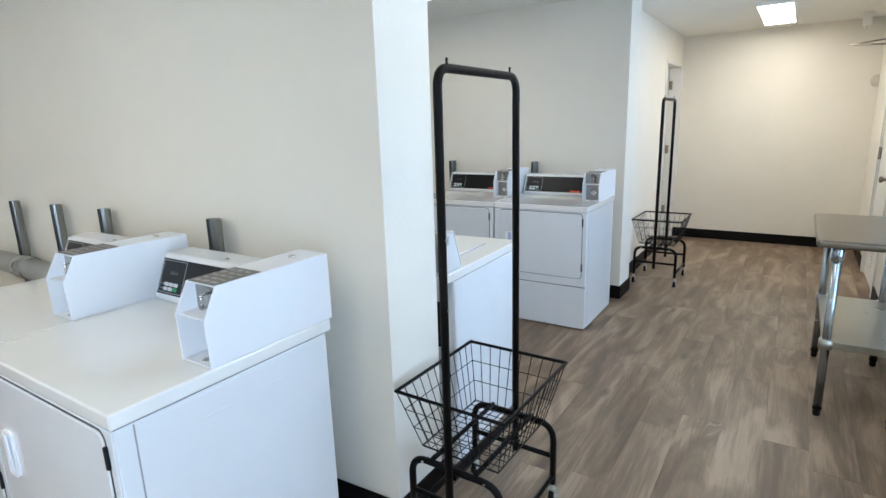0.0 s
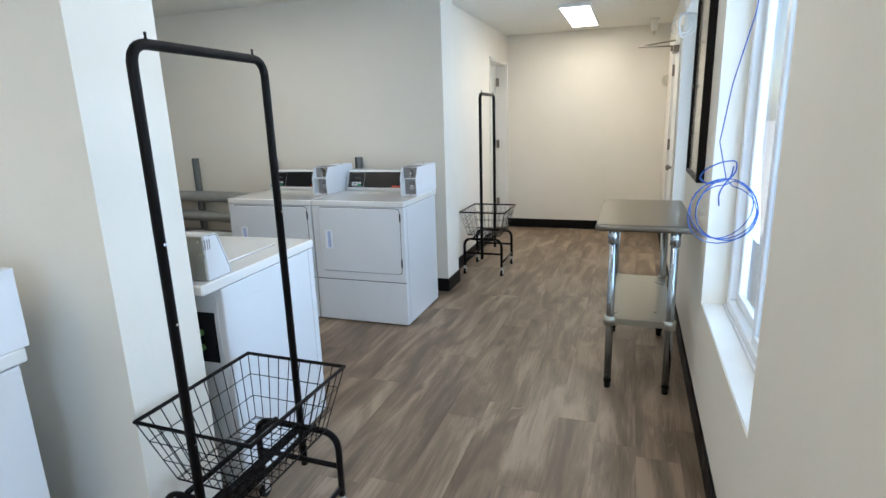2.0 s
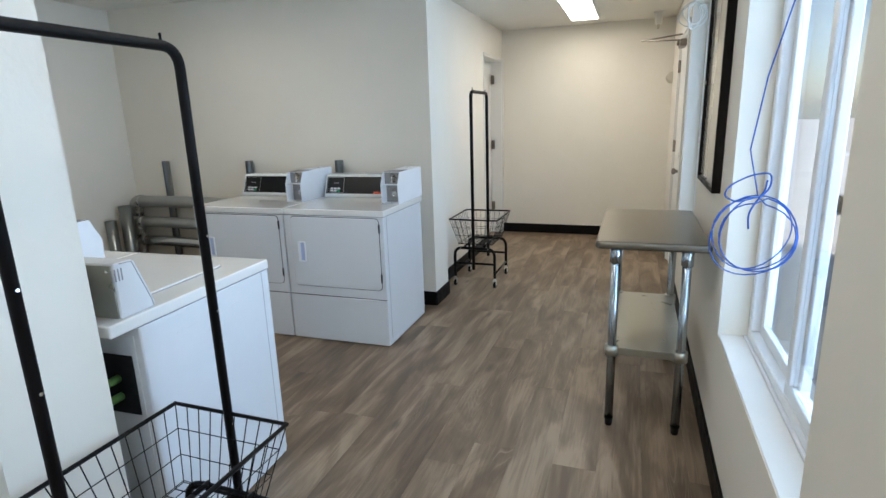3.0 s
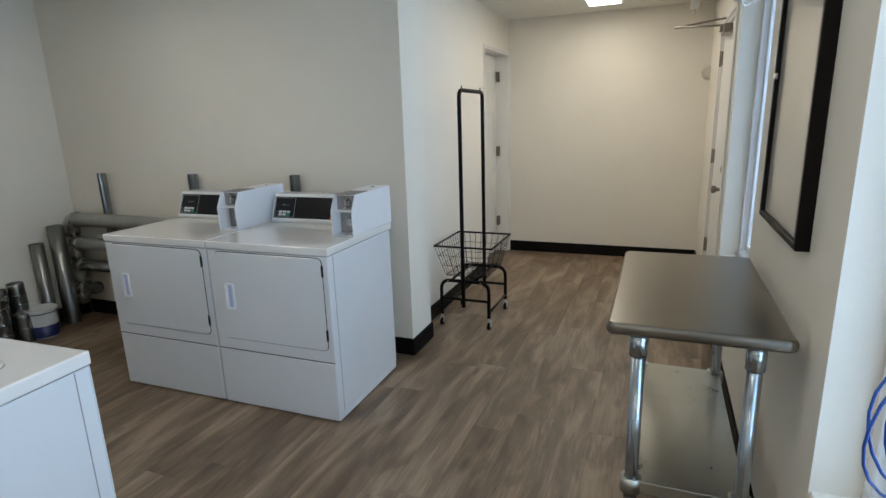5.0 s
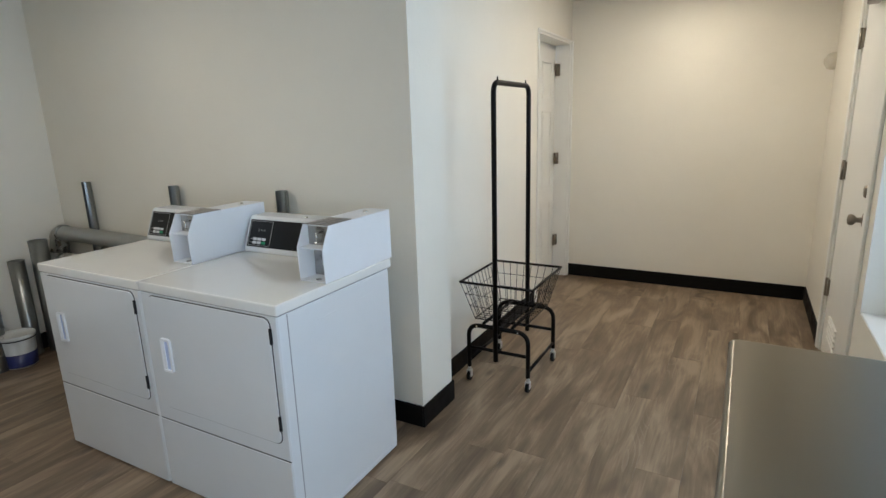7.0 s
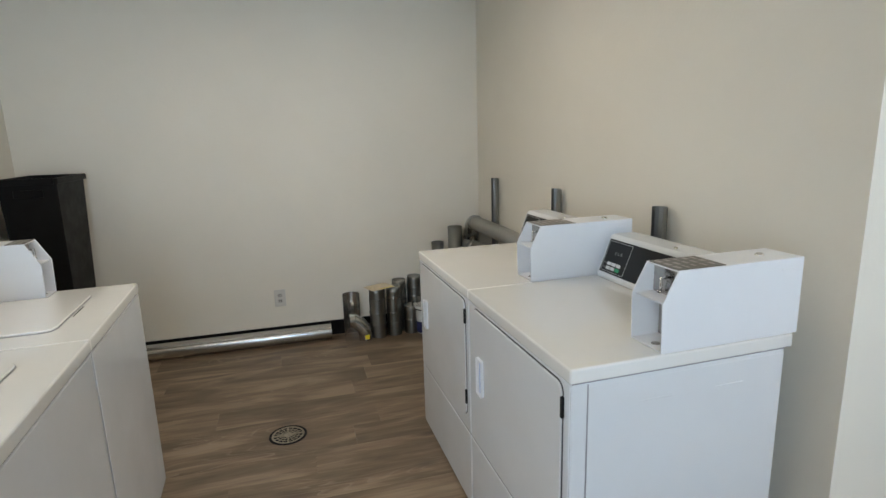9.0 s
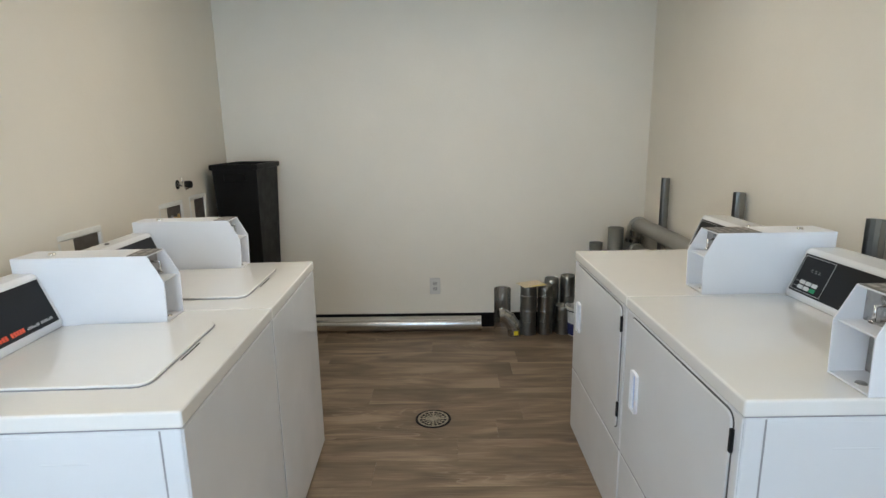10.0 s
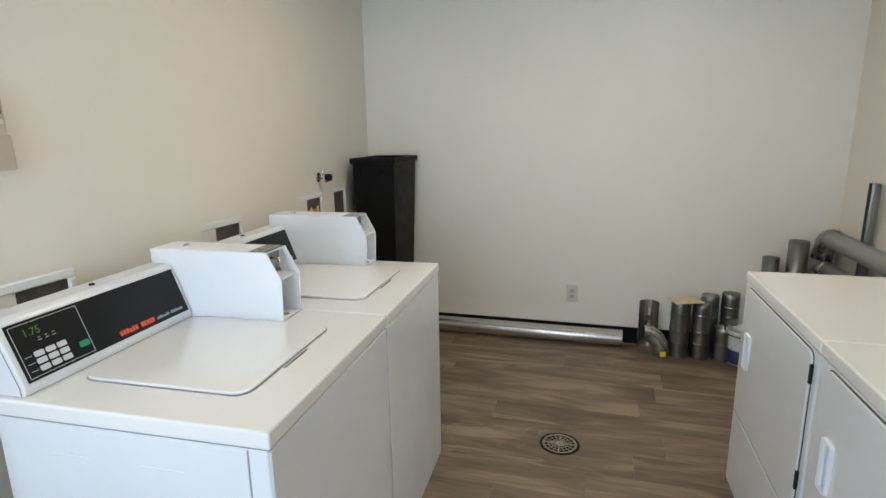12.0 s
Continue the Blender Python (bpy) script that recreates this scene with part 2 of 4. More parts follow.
def emit(name, colour, strength):
    m = bpy.data.materials.new(name)
    m.use_nodes = True
    b = m.node_tree.nodes["Principled BSDF"]
    b.inputs["Base Color"].default_value = (*colour, 1)
    b.inputs["Emission Color"].default_value = (*colour, 1)
    b.inputs["Emission Strength"].default_value = strength
    return m


DIFFUSER = emit("lamp_diffuser", (1.0, 0.96, 0.88), 6.0)
LED_G = emit("led_green", (0.07, 0.19, 0.03), 0.05)

GLASS = bpy.data.materials.new("window_glass")
GLASS.use_nodes = True
gb = GLASS.node_tree.nodes["Principled BSDF"]
gb.inputs["Transmission Weight"].default_value, gb.inputs["Roughness"].default_value, gb.inputs["IOR"].default_value = 1.0, 0.0, 1.45
gb.inputs["Base Color"].default_value = (0.97, 0.99, 1.0, 1)


def wood():
    """Grey-brown vinyl plank: grain along y, knots, and a tone for each plank."""
    m = bpy.data.materials.new("vinyl_plank_wood")
    m.use_nodes = True
    nt = m.node_tree
    L = nt.links.new
    b = nt.nodes["Principled BSDF"]
    tc, oi = nt.nodes.new("ShaderNodeTexCoord"), nt.nodes.new("ShaderNodeObjectInfo")
    off = nt.nodes.new("ShaderNodeVectorMath")
    off.operation = "SCALE"
    off.inputs[0].default_value = (37.0, 91.0, 53.0)
    L(oi.outputs["Random"], off.inputs["Scale"])
    add = nt.nodes.new("ShaderNodeVectorMath")
    L(tc.outputs["Object"], add.inputs[0])
    L(off.outputs[0], add.inputs[1])

    def noise_tex(scale, detail, sx, sy, dist=0.0, src=None):
        mp = nt.nodes.new("ShaderNodeMapping")
        mp.inputs["Scale"].default_value = (sx, sy, 1)
        L((src or add).outputs[0], mp.inputs["Vector"])
        n = nt.nodes.new("ShaderNodeTexNoise")
        n.inputs["Scale"].default_value, n.inputs["Detail"].default_value, n.inputs["Distortion"].default_value = scale, detail, dist
        L(mp.outputs[0], n.inputs["Vector"])
        return n

    big = noise_tex(2.0, 4, 3.6, 0.80, 0.9)
    # cathedral grain: bands of a stretched, warped noise
    warp = noise_tex(1.0, 2, 5.0, 0.70, 0.35)
    band = nt.nodes.new("ShaderNodeMath")
    band.operation = "MULTIPLY"
    band.inputs[1].default_value = 30.0
    L(warp.outputs["Fac"], band.inputs[0])
    frac = nt.nodes.new("ShaderNodeMath")
    frac.operation = "FRACT"
    L(band.outputs[0], frac.inputs[0])
    fine = noise_tex(6.0, 7, 11.0, 0.60, 0.9)
    ramp = nt.nodes.new("ShaderNodeValToRGB")
    e = ramp.color_ramp.elements
    e[0].position, e[0].color = 0.37, (0.118, 0.078, 0.049, 1)
    e[1].position, e[1].color = 0.63, (0.330, 0.242, 0.163, 1)
    k = ramp.color_ramp.elements.new(0.5)
    k.color = (0.196, 0.137, 0.088, 1)
    s1 = nt.nodes.new("ShaderNodeMix")
    s1.data_type = "FLOAT"
    s1.inputs["Factor"].default_value = 0.27
    L(big.outputs["Fac"], s1.inputs["A"])
    L(fine.outputs["Fac"], s1.inputs["B"])
    L(s1.outputs["Result"], ramp.inputs["Fac"])
    line = nt.nodes.new("ShaderNodeMapRange")
    line.inputs["From Min"].default_value, line.inputs["From Max"].default_value = 0.0, 0.28
    line.inputs["To Min"].default_value, line.inputs["To Max"].default_value = 1.0, 0.0
    L(frac.outputs[0], line.inputs["Value"])
    mask = noise_tex(1.6, 3, 2.0, 0.8)
    mm = nt.nodes.new("ShaderNodeMapRange")
    mm.inputs["From Min"].default_value, mm.inputs["From Max"].default_value = 0.56, 0.66
    L(mask.outputs["Fac"], mm.inputs["Value"])
    lm = nt.nodes.new("ShaderNodeMath")
    lm.operation = "MULTIPLY"
    L(line.outputs[0], lm.inputs[0])
    L(mm.outputs[0], lm.inputs[1])
    lm2 = nt.nodes.new("ShaderNodeMath")
    lm2.operation = "MULTIPLY"
    lm2.inputs[1].default_value = 0.50
    L(lm.outputs[0], lm2.inputs[0])
    c2 = nt.nodes.new("ShaderNodeMix")
    c2.data_type = "RGBA"
    c2.inputs["B"].default_value = (0.38, 0.30, 0.225, 1)
    L(lm2.outputs[0], c2.inputs["Factor"])
    L(ramp.outputs[0], c2.inputs["A"])
    # knots
    mpv = nt.nodes.new("ShaderNodeMapping")
    mpv.inputs["Scale"].default_value = (5.5, 2.2, 1)
    L(add.outputs[0], mpv.inputs["Vector"])
    vo = nt.nodes.new("ShaderNodeTexVoronoi")
    vo.inputs["Scale"].default_value = 1.0
    L(mpv.outputs[0], vo.inputs["Vector"])
    kn = nt.nodes.new("ShaderNodeMapRange")
    kn.inputs["From Min"].default_value, kn.inputs["From Max"].default_value = 0.03, 0.16
    kn.inputs["To Min"].default_value, kn.inputs["To Max"].default_value = 0.65, 0.0
    L(vo.outputs["Distance"], kn.inputs["Value"])
    c3 = nt.nodes.new("ShaderNodeMix")
    c3.data_type = "RGBA"
    c3.inputs["B"].default_value = (0.07, 0.05, 0.038, 1)
    L(kn.outputs[0], c3.inputs["Factor"])
    L(c2.outputs["Result"], c3.inputs["A"])
    hs = nt.nodes.new("ShaderNodeHueSaturation")
    vr = nt.nodes.new("ShaderNodeMapRange")
    vr.inputs["To Min"].default_value, vr.inputs["To Max"].default_value = 0.93, 1.07
    L(oi.outputs["Random"], vr.inputs["Value"])
    L(vr.outputs[0], hs.inputs["Value"])
    L(c3.outputs["Result"], hs.inputs["Color"])
    L(hs.outputs[0], b.inputs["Base Color"])
    rr = nt.nodes.new("ShaderNodeMapRange")
    rr.inputs["To Min"].default_value, rr.inputs["To Max"].default_value = 0.34, 0.52
    L(fine.outputs["Fac"], rr.inputs["Value"])
    L(rr.outputs[0], b.inputs["Roughness"])
    bp = nt.nodes.new("ShaderNodeBump")
    bp.inputs["Strength"].default_value, bp.inputs["Distance"].default_value = 0.25, 0.001
    L(fine.outputs["Fac"], bp.inputs["Height"])
    L(bp.outputs[0], b.inputs["Normal"])
    return m


for dark in (BASE, BLACKM, BINP, FRAMEB, GAP, RUBBER):
    dark.node_tree.nodes["Principled BSDF"].inputs["Specular IOR Level"].default_value = 0.14
PANEL.node_tree.nodes["Principled BSDF"].inputs["Specular IOR Level"].default_value = 0.22

WOOD = wood()

# ---------------------------------------------------------------- structure
def structure(name, bm, material, label):
    return tagged(obj(name, bm, material), label=label, kind="structure")


structure("floor", bm_box(X0 - 0.1, XR + 0.15, YB - 0.1, YN + 0.1, -0.12, -0.006), GAP, "floor slab under grey-brown vinyl planks")
FLOOR = bpy.data.objects["floor"]
structure("ceiling", bm_box(X0 - 0.1, XR + 0.3, YB - 0.1, YN + 0.1, H, H + 0.15), CEIL, "flat off-white painted ceiling")
structure("wall_west", bm_box(X0 - WT, X0, YB, YN, 0, H), WALL, "off-white painted end wall of the machine alcoves")
structure("wall_south", bm_box(X0 - WT, XR + WT, YB - WT, YB, 0, H), WALL, "plain off-white wall closing the room")
structure("wall_partition", bm_prism([(X0, skew(X0, YP0)), (XP, YP0), (XP, YP1), (X0, skew(X0, YP1))], "z", 0, H), WALL, "thick off-white partition between two rows of machines")
bmw = bm_prism([(X0, skew(X0, YD0)), (XC, YD0), (XC, YD1), (X0, YD1)], "z", 0, H)
structure("wall_dryer", bmw, WALL, "off-white wall behind the dryers with a square end pillar")

# corridor wall with the panelled door
DY0, DY1, DH = 6.492, 7.335, 2.078
bmw = bm_box(XL - WT, XL, YD1, DY0, 0, H)
bm_box(XL - WT, XL, DY1, YN, 0, H, bm=bmw)
bm_box(XL - WT, XL, DY0, DY1, DH, H, bm=bmw)
structure("wall_corridor", bmw, WALL, "off-white corridor wall with a doorway")
structure("wall_north", bm_box(X0 - WT, XR + WT, YN, YN + WT, 0, H), WALL, "off-white far wall of the corridor")

# window wall, with its openings
RD0, RD1, RDH = 5.50, 6.36, 2.055
cuts = sorted(WINDOWS + [(RD0, RD1, 0.0, RDH)])
bmw = bmesh.new()
y = YB
for y0, y1, z0, z1 in cuts:
    bm_box(XR, XR + WT, y, y0, 0, H, bm=bmw)
    if z0 > 0:
        bm_box(XR, XR + WT, y0, y1, 0, z0, bm=bmw)
    bm_box(XR, XR + WT, y0, y1, z1, H, bm=bmw)
    y = y1
bm_box(XR, XR + WT, y, YN, 0, H, bm=bmw)
structure("wall_east", bmw, WALL, "off-white window wall with deep reveals and an outer door")


def baseboard(x0, x1, y0, y1):
    structure("baseboard", bm_box(x0, x1, y0, y1, 0, 0.112, 0.003), BASE, "black vinyl cove baseboard")


B = 0.011
baseboard(XR - B, XR, YB, RD0 - 0.07)
baseboard(XR - B, XR, RD1 + 0.06, YN)
baseboard(XL + B, XR - B, YN - B, YN)
baseboard(XL, XL + B, YD1, DY0 - 0.06)
baseboard(XC, XC + B, YD0 - B, YD1 + B)
baseboard(XL + B, XC, YD1, YD1 + B)
baseboard(X0, X0 + B, skew(X0, YP1), skew(X0, YD0) - B)
baseboard(X0, X0 + B, YB, skew(X0, YP0))
baseboard(XP, XP + B, YP0 - B, YP1 + B)
for xe, ye, s in ((XC, YD0, -B), (XP, YP0, -B), (XP, YP1, B)):
    poly = [(X0 + B, skew(X0, ye)), (xe, ye), (xe, ye + s), (X0 + B, skew(X0, ye) + s)]
    structure("baseboard", bm_prism(poly if s > 0 else poly[::-1], "z", 0, 0.112, 0.003), BASE, "black vinyl cove baseboard")


# ---------------------------------------------------------------- windows
def window(name, y0, y1, z0, z1):
    w = tagged(new(name), label="white vinyl sliding window, closed, in a deep plastered reveal", category="window", kind="structure")
    w.matrix_world = pose(XR + WT, y0, z0)
    W, Hh = y1 - y0, z1 - z0
    f = 0.045
    xa, xb = -0.055, 0.02
    bm = bm_box(xa, xb, 0, W, 0, f, 0.004)
    bm_box(xa, xb, 0, W, Hh - f, Hh, 0.004, bm=bm)
    bm_box(xa, xb, 0, f, f, Hh - f, 0.004, bm=bm)
    bm_box(xa, xb, W - f, W, f, Hh - f, 0.004, bm=bm)
    part("window_frame", bm, VINYL, w)
    bm = bm_box(xa - 0.012, xa, 0.0, W, 0, 0.012, 0.003)
    part("window_track", bm, VINYL, w)
    # two sashes, the nearer one inside the other
    for i, (a, b, x) in enumerate(((f, W / 2 + 0.03, -0.038), (W / 2 - 0.03, W - f, -0.010))):
        s = 0.042
        t0, t1 = x - 0.013, x + 0.013
        bm = bm_box(t0, t1, a, b, f, f + s, 0.003)
        bm_box(t0, t1, a, b, Hh - f - s, Hh - f, 0.003, bm=bm)
        bm_box(t0, t1, a, a + s, f + s, Hh - f - s, 0.003, bm=bm)
        bm_box(t0, t1, b - s, b, f + s, Hh - f - s, 0.003, bm=bm)
        part("window_sash", bm, VINYL, w)
        g = part("pane", bm_box(x - 0.002, x + 0.002, a + s, b - s, f + s, Hh - f - s), GLASS, w, "clear glass pane")
        g.visible_shadow = False
    part("latch", bm_box(-0.062, -0.045, W / 2 - 0.02, W / 2 + 0.02, Hh * 0.82, Hh * 0.82 + 0.05, 0.004), VINYL, w, "white sash latch")
    part("window_sill", bm_box(-WT + 0.002, -0.068, 0.001, W - 0.001, 0.0, 0.006, 0.002), TRIM, w, "white painted sill")
    return w


for i, (a, b, c, d) in enumerate(WINDOWS):
    window("window_%d" % (i + 1), a, b, c, d)
    # area lamp in place of sky light, also at the added first window
    area("window_light_%d" % (i + 1), (XR + WT + 0.25, (a + b) / 2, (c + d) / 2), (XR - 1, (a + b) / 2, (c + d) / 2 - 0.1), b - a, d - c, WINDOW_W * (1.35, 0.9, 0.6)[i], (0.50, 0.73, 1.0))

# ---------------------------------------------------------------- doors
def panel_door(parent, W, Hh, face, y_dir):
    """A moulded six-panel leaf in the plane x=0, its face towards face (+1 or -1)."""
    t = 0.035
    xa, xb = (-t, 0) if face > 0 else (0, t)
    bm = bm_box(xa, xb, 0, W, 0, Hh, 0.002)
    leaf = part("door_leaf", bm, TRIM, parent, "white painted six-panel door leaf")
    xs = (0.004, 0.0) if face > 0 else (-0.004, -0.0)
    for r0, r1 in ((0.20, 0.72), (0.84, 1.50), (1.60, 1.90)):
        for c0, c1 in ((0.11, W / 2 - 0.05), (W / 2 + 0.05, W - 0.11)):
            s = 1 if face > 0 else -1
            outer = rounded(c0, c1, r0, r1, 0.006, 1)
            bm = bmesh.new()
            m = 0.014
            # raised moulding ring round a field
            for a0, a1, b0, b1 in ((c0, c1, r0, r0 + m), (c0, c1, r1 - m, r1), (c0, c0 + m, r0 + m, r1 - m), (c1 - m, c1, r0 + m, r1 - m)):
                bm_box(min(0, s * 0.006), max(0, s * 0.006), a0, a1, b0, b1, 0.002, bm=bm)
            bm_box(min(0, s * 0.004), max(0, s * 0.004), c0 + 0.035, c1 - 0.035, r0 + 0.035, r1 - 0.035, 0.002, bm=bm)
            part("door_panel", bm, TRIM, leaf)
    return leaf


door = tagged(new("door_1"), label="white panelled interior door, closed, in a white casing", category="door", kind="structure")
door.matrix_world = pose(XL, DY0, 0)
Wd = DY1 - DY0
j = 0.02
bm = bm_box(-WT, 0.0, 0, j, 0, DH)
bm_box(-WT, 0.0, Wd - j, Wd, 0, DH, bm=bm)
bm_box(-WT, 0.0, j, Wd - j, DH - j, DH, bm=bm)
part("door_jamb", bm, TRIM, door)
bm = bm_box(0.0, 0.012, -0.012, 0.005, 0, DH + 0.012, 0.003)
bm_box(0.0, 0.016, Wd - 0.005, Wd + 0.055, 0, DH + 0.012, 0.004, bm=bm)
bm_box(0.0, 0.0115, 0.005, Wd - 0.005, DH - 0.005, DH + 0.012, 0.003, bm=bm)
part("door_casing", bm, TRIM, door)
holder = new("door_swing")
holder.parent = door
leaf = panel_door(door, Wd - 2 * j - 0.008, DH - j - 0.015, 1, 1)
leaf.matrix_basis = pose(-0.128, j + 0.003, 0.01)
bpy.data.objects.remove(holder)
for z in (0.345, 1.095, 1.855):
    bm = bm_box(-0.114, -0.095, Wd - j - 0.05, Wd - j - 0.001, z - 0.05, z + 0.05, 0.001)
    bm_tube([(-0.092, Wd - j - 0.006, z - 0.05), (-0.092, Wd - j - 0.006, z + 0.05)], 0.007, 10, bm=bm)
    part("hinge", bm, NICKEL, door, "dark nickel butt hinge")

door = tagged(new("door_2"), label="white flush outer door, closed, with lever closer and dark hinges", category="door", kind="structure")
door.matrix_world = pose(XR, RD0, 0)
Wd = RD1 - RD0
bm = bm_box(-0.014, 0.0, -0.06, 0.0, 0, RDH + 0.06, 0.003)
bm_box(-0.014, 0.0, Wd, Wd + 0.05, 0, RDH + 0.06, 0.003, bm=bm)
bm_box(-0.0135, 0.0, 0.0, Wd, RDH, RDH + 0.06, 0.003, bm=bm)
part("door_casing", bm, TRIM, door)
bm = bm_box(0.0, WT, 0, 0.03, 0, RDH)
bm_box(0.0, WT, Wd - 0.03, Wd, 0, RDH, bm=bm)
bm_box(0.0, WT, 0.03, Wd - 0.03, RDH - 0.03, RDH, bm=bm)
part("door_jamb", bm, TRIM, door)
leaf = part("door_leaf", bm_box(0, 0.04, 0, Wd - 0.07, 0, RDH - 0.05, 0.002), TRIM, door, "white painted flush door leaf")
leaf.matrix_basis = pose(0.008, 0.035, 0.01)
for z in (0.412, 1.112, 1.822):
    bm = bm_tube([(-0.006, Wd - 0.03, z - 0.055), (-0.006, Wd - 0.03, z + 0.055)], 0.009, 10)
    bm_box(-0.004, 0.007, Wd - 0.065, Wd - 0.03, z - 0.05, z + 0.05, 0.001, bm=bm)
    part("hinge", bm, NICKEL, door, "dark bronze butt hinge")
# knob and deadbolt
def turned(profile, at, name, parent, material, label, seg=20):
    bm = lathe(profile, seg)
    bmesh.ops.rotate(bm, cent=(0, 0, 0), matrix=Matrix.Rotation(radians(-90), 3, "Y"), verts=bm.verts)
    bmesh.ops.translate(bm, vec=at, verts=bm.verts)
    return part(name, bm, material, parent, label)
turned([(0, 0), (0.032, 0), (0.032, 0.006), (0.013, 0.010), (0.012, 0.030), (0.024, 0.040), (0.027, 0.052), (0.022, 0.062), (0, 0.066)], (0.008, 0.10, 0.946), "door_knob", door, NICKEL, "round satin nickel knob")
turned([(0, 0), (0.031, 0), (0.031, 0.008), (0.024, 0.016), (0, 0.018)], (0.008, 0.10, 1.08), "deadbolt", door, NICKEL, "satin nickel deadbolt")
bm = bm_box(-0.045, 0.006, 0.28, 0.50, 1.945, 2.003, 0.008, 2)
part("closer_body", bm, NICKEL, door, "grey door closer body")
bm = bm_tube([(-0.05, 0.39, 2.003), (-0.34, 0.62, 2.040)], 0.007, 8)
bm_tube([(-0.34, 0.62, 2.040), (-0.012, 0.56, 2.070)], 0.007, 8, bm=bm)
bm_tube([(-0.05, 0.39, 1.96), (-0.05, 0.39, 2.008)], 0.014, 10, bm=bm)
part("closer_arm", bm, NICKEL, door, "folding steel closer arm")
bm = bmesh.new()
for i in range(5):
    bm_box(-0.004, 0.008, 0.36 + i * 0.0, 0.62, 0.16 + i * 0.03, 0.175 + i * 0.03, 0.002, bm=bm)
part("door_louvre", bm, TRIM, door, "white louvred vent at the foot of the door")

# ---------------------------------------------------------------- machines
DW, DD = 0.720, 0.668   # dryer
WW, WD = 0.664, 0.68     # washer


def console(m, W, coin_w, brand_red, washer):
    """Slanted control console, with the coin box at its right end. Front faces -y."""
    yb, y0, y1 = (0.362, 0.236, 0.288) if washer else (0.345, 0.182, 0.236)
    c1 = W / 2 - (0.012 if washer else 0.002)
    c0 = c1 - coin_w
    xl, xr = -W / 2 + 0.012, c0 - 0.004
    z0, z1 = TOP, TOP + (0.166 if washer else 0.160)
    prof = [(y0 + 0.005, z0 + 0.001), (yb, z0 + 0.001), (yb, z1), (y1 + 0.012, z1), (y1, z1 - 0.008), (y0, z0 + 0.018)]
    part("console", bm_prism(prof, "x", xl, xr, 0.003), ENAMEL, m)
    if washer:
        part("console_back", bm_box(xl + 0.006, c1 - 0.004, yb, yb + 0.006, z0 + 0.004, z1 - 0.004, 0.001), SHELF, m, "dull galvanised back plate")
        for x in (xl + 0.02, (xl + xr) / 2, xr - 0.02):
            part("screw", bm_tube([(x, yb + 0.005, z1 - 0.02), (x, yb + 0.009, z1 - 0.02)], 0.004, 8), CHROME, m)
    # dark joint where the end cap meets the sloping face
    bm = bm_tube([(xl - 0.0006, fy, fz) for fy, fz in ((y0 + 0.010, z0 + 0.006), (y0 + 0.012, z0 + 0.024), (y1 + 0.012, z1 - 0.006), (yb - 0.02, z1 - 0.003))], 0.0012, 6)
    part("end_cap_joint", bm, SEAM, m)
    # frame of the sloping face
    fy0, fz0, fy1, fz1 = y0, z0 + 0.018, y1, z1 - 0.008
    L = math.hypot(fy1 - fy0, fz1 - fz0)
    ang = math.degrees(math.atan2(fz1 - fz0, fy1 - fy0))
    face = pose((xl + xr) / 2, fy0, fz0, ang, 0, 0)   # x along, y up the slope, z out
    w = xr - xl
    bm = bm_box(-w / 2 + 0.014, w / 2 - 0.012, 0.010, L - 0.008, 0.000, 0.0025, 0.0008)
    pa = part("control_panel", bm, PANEL, m, "glossy black control panel")
    pa.matrix_basis = face
    # outlined keypad field
    kx0, kx1 = -w / 2 + 0.020, -w / 2 + 0.020 + (0.165 if washer else 0.135)
    ky0, ky1 = 0.016, L - 0.014
    bm = bmesh.new()
    for a in ((kx0, kx1, ky0, ky0 + 0.0016), (kx0, kx1, ky1 - 0.0016, ky1), (kx0, kx0 + 0.0016, ky0, ky1), (kx1 - 0.0016, kx1, ky0, ky1)):
        bm_box(*a, 0.0025, 0.0031, bm=bm)
    q = part("panel_outline", bm, PANEL_LINE, pa)
    rows, cols = (3, 3) if washer else (2, 3)
    for r in range(rows):
        for c in range(cols):
            x = kx0 + 0.040 + c * 0.0275
            yy = ky0 + 0.014 + r * 0.0165
            g = (c == cols - 1 and r == 0 and not washer)
            bm = bm_prism(rounded(x - 0.0115, x + 0.0115, yy - 0.0062, yy + 0.0062, 0.003, 2), "z", 0.0025, 0.0042)
            part("key", bm, GREEN if g else BUTTON, pa)
    if washer:
        bm = bm_prism(rounded(kx1 - 0.032, kx1 - 0.006, ky0 + 0.020, ky0 + 0.034, 0.003, 2), "z", 0.0025, 0.0042)
        part("start_key", bm, GREEN, pa, "green start key")
    for i in range(rows):
        yy = ky0 + 0.014 + i * 0.0165
        part("key_legend", bm_box(kx0 + 0.008, kx0 + 0.024, yy - 0.001, yy + 0.001, 0.0025, 0.003), GREYP, pa)
    for i in range(3):
        bm = bm_box(kx0 + 0.052 + i * 0.017, kx0 + 0.058 + i * 0.017, ky1 - 0.040, ky1 - 0.0385, 0.0025, 0.003)
        bm_box(kx0 + 0.051 + i * 0.017, kx0 + 0.060 + i * 0.017, ky1 - 0.046, ky1 - 0.0445, 0.0025, 0.003, bm=bm)
        part("indicator_mark", bm, PANEL_LINE, pa)
    if washer:
        text_part("display_digits", "1.75", 0.024, pose(kx0 + 0.024, ky1 - 0.030, 0.0027), LED_G, pa, "green lit digits 1.75")
    # printed name, as bars of uneven length close together
    nx = w / 2 - 0.016
    rnd = random.Random(4)

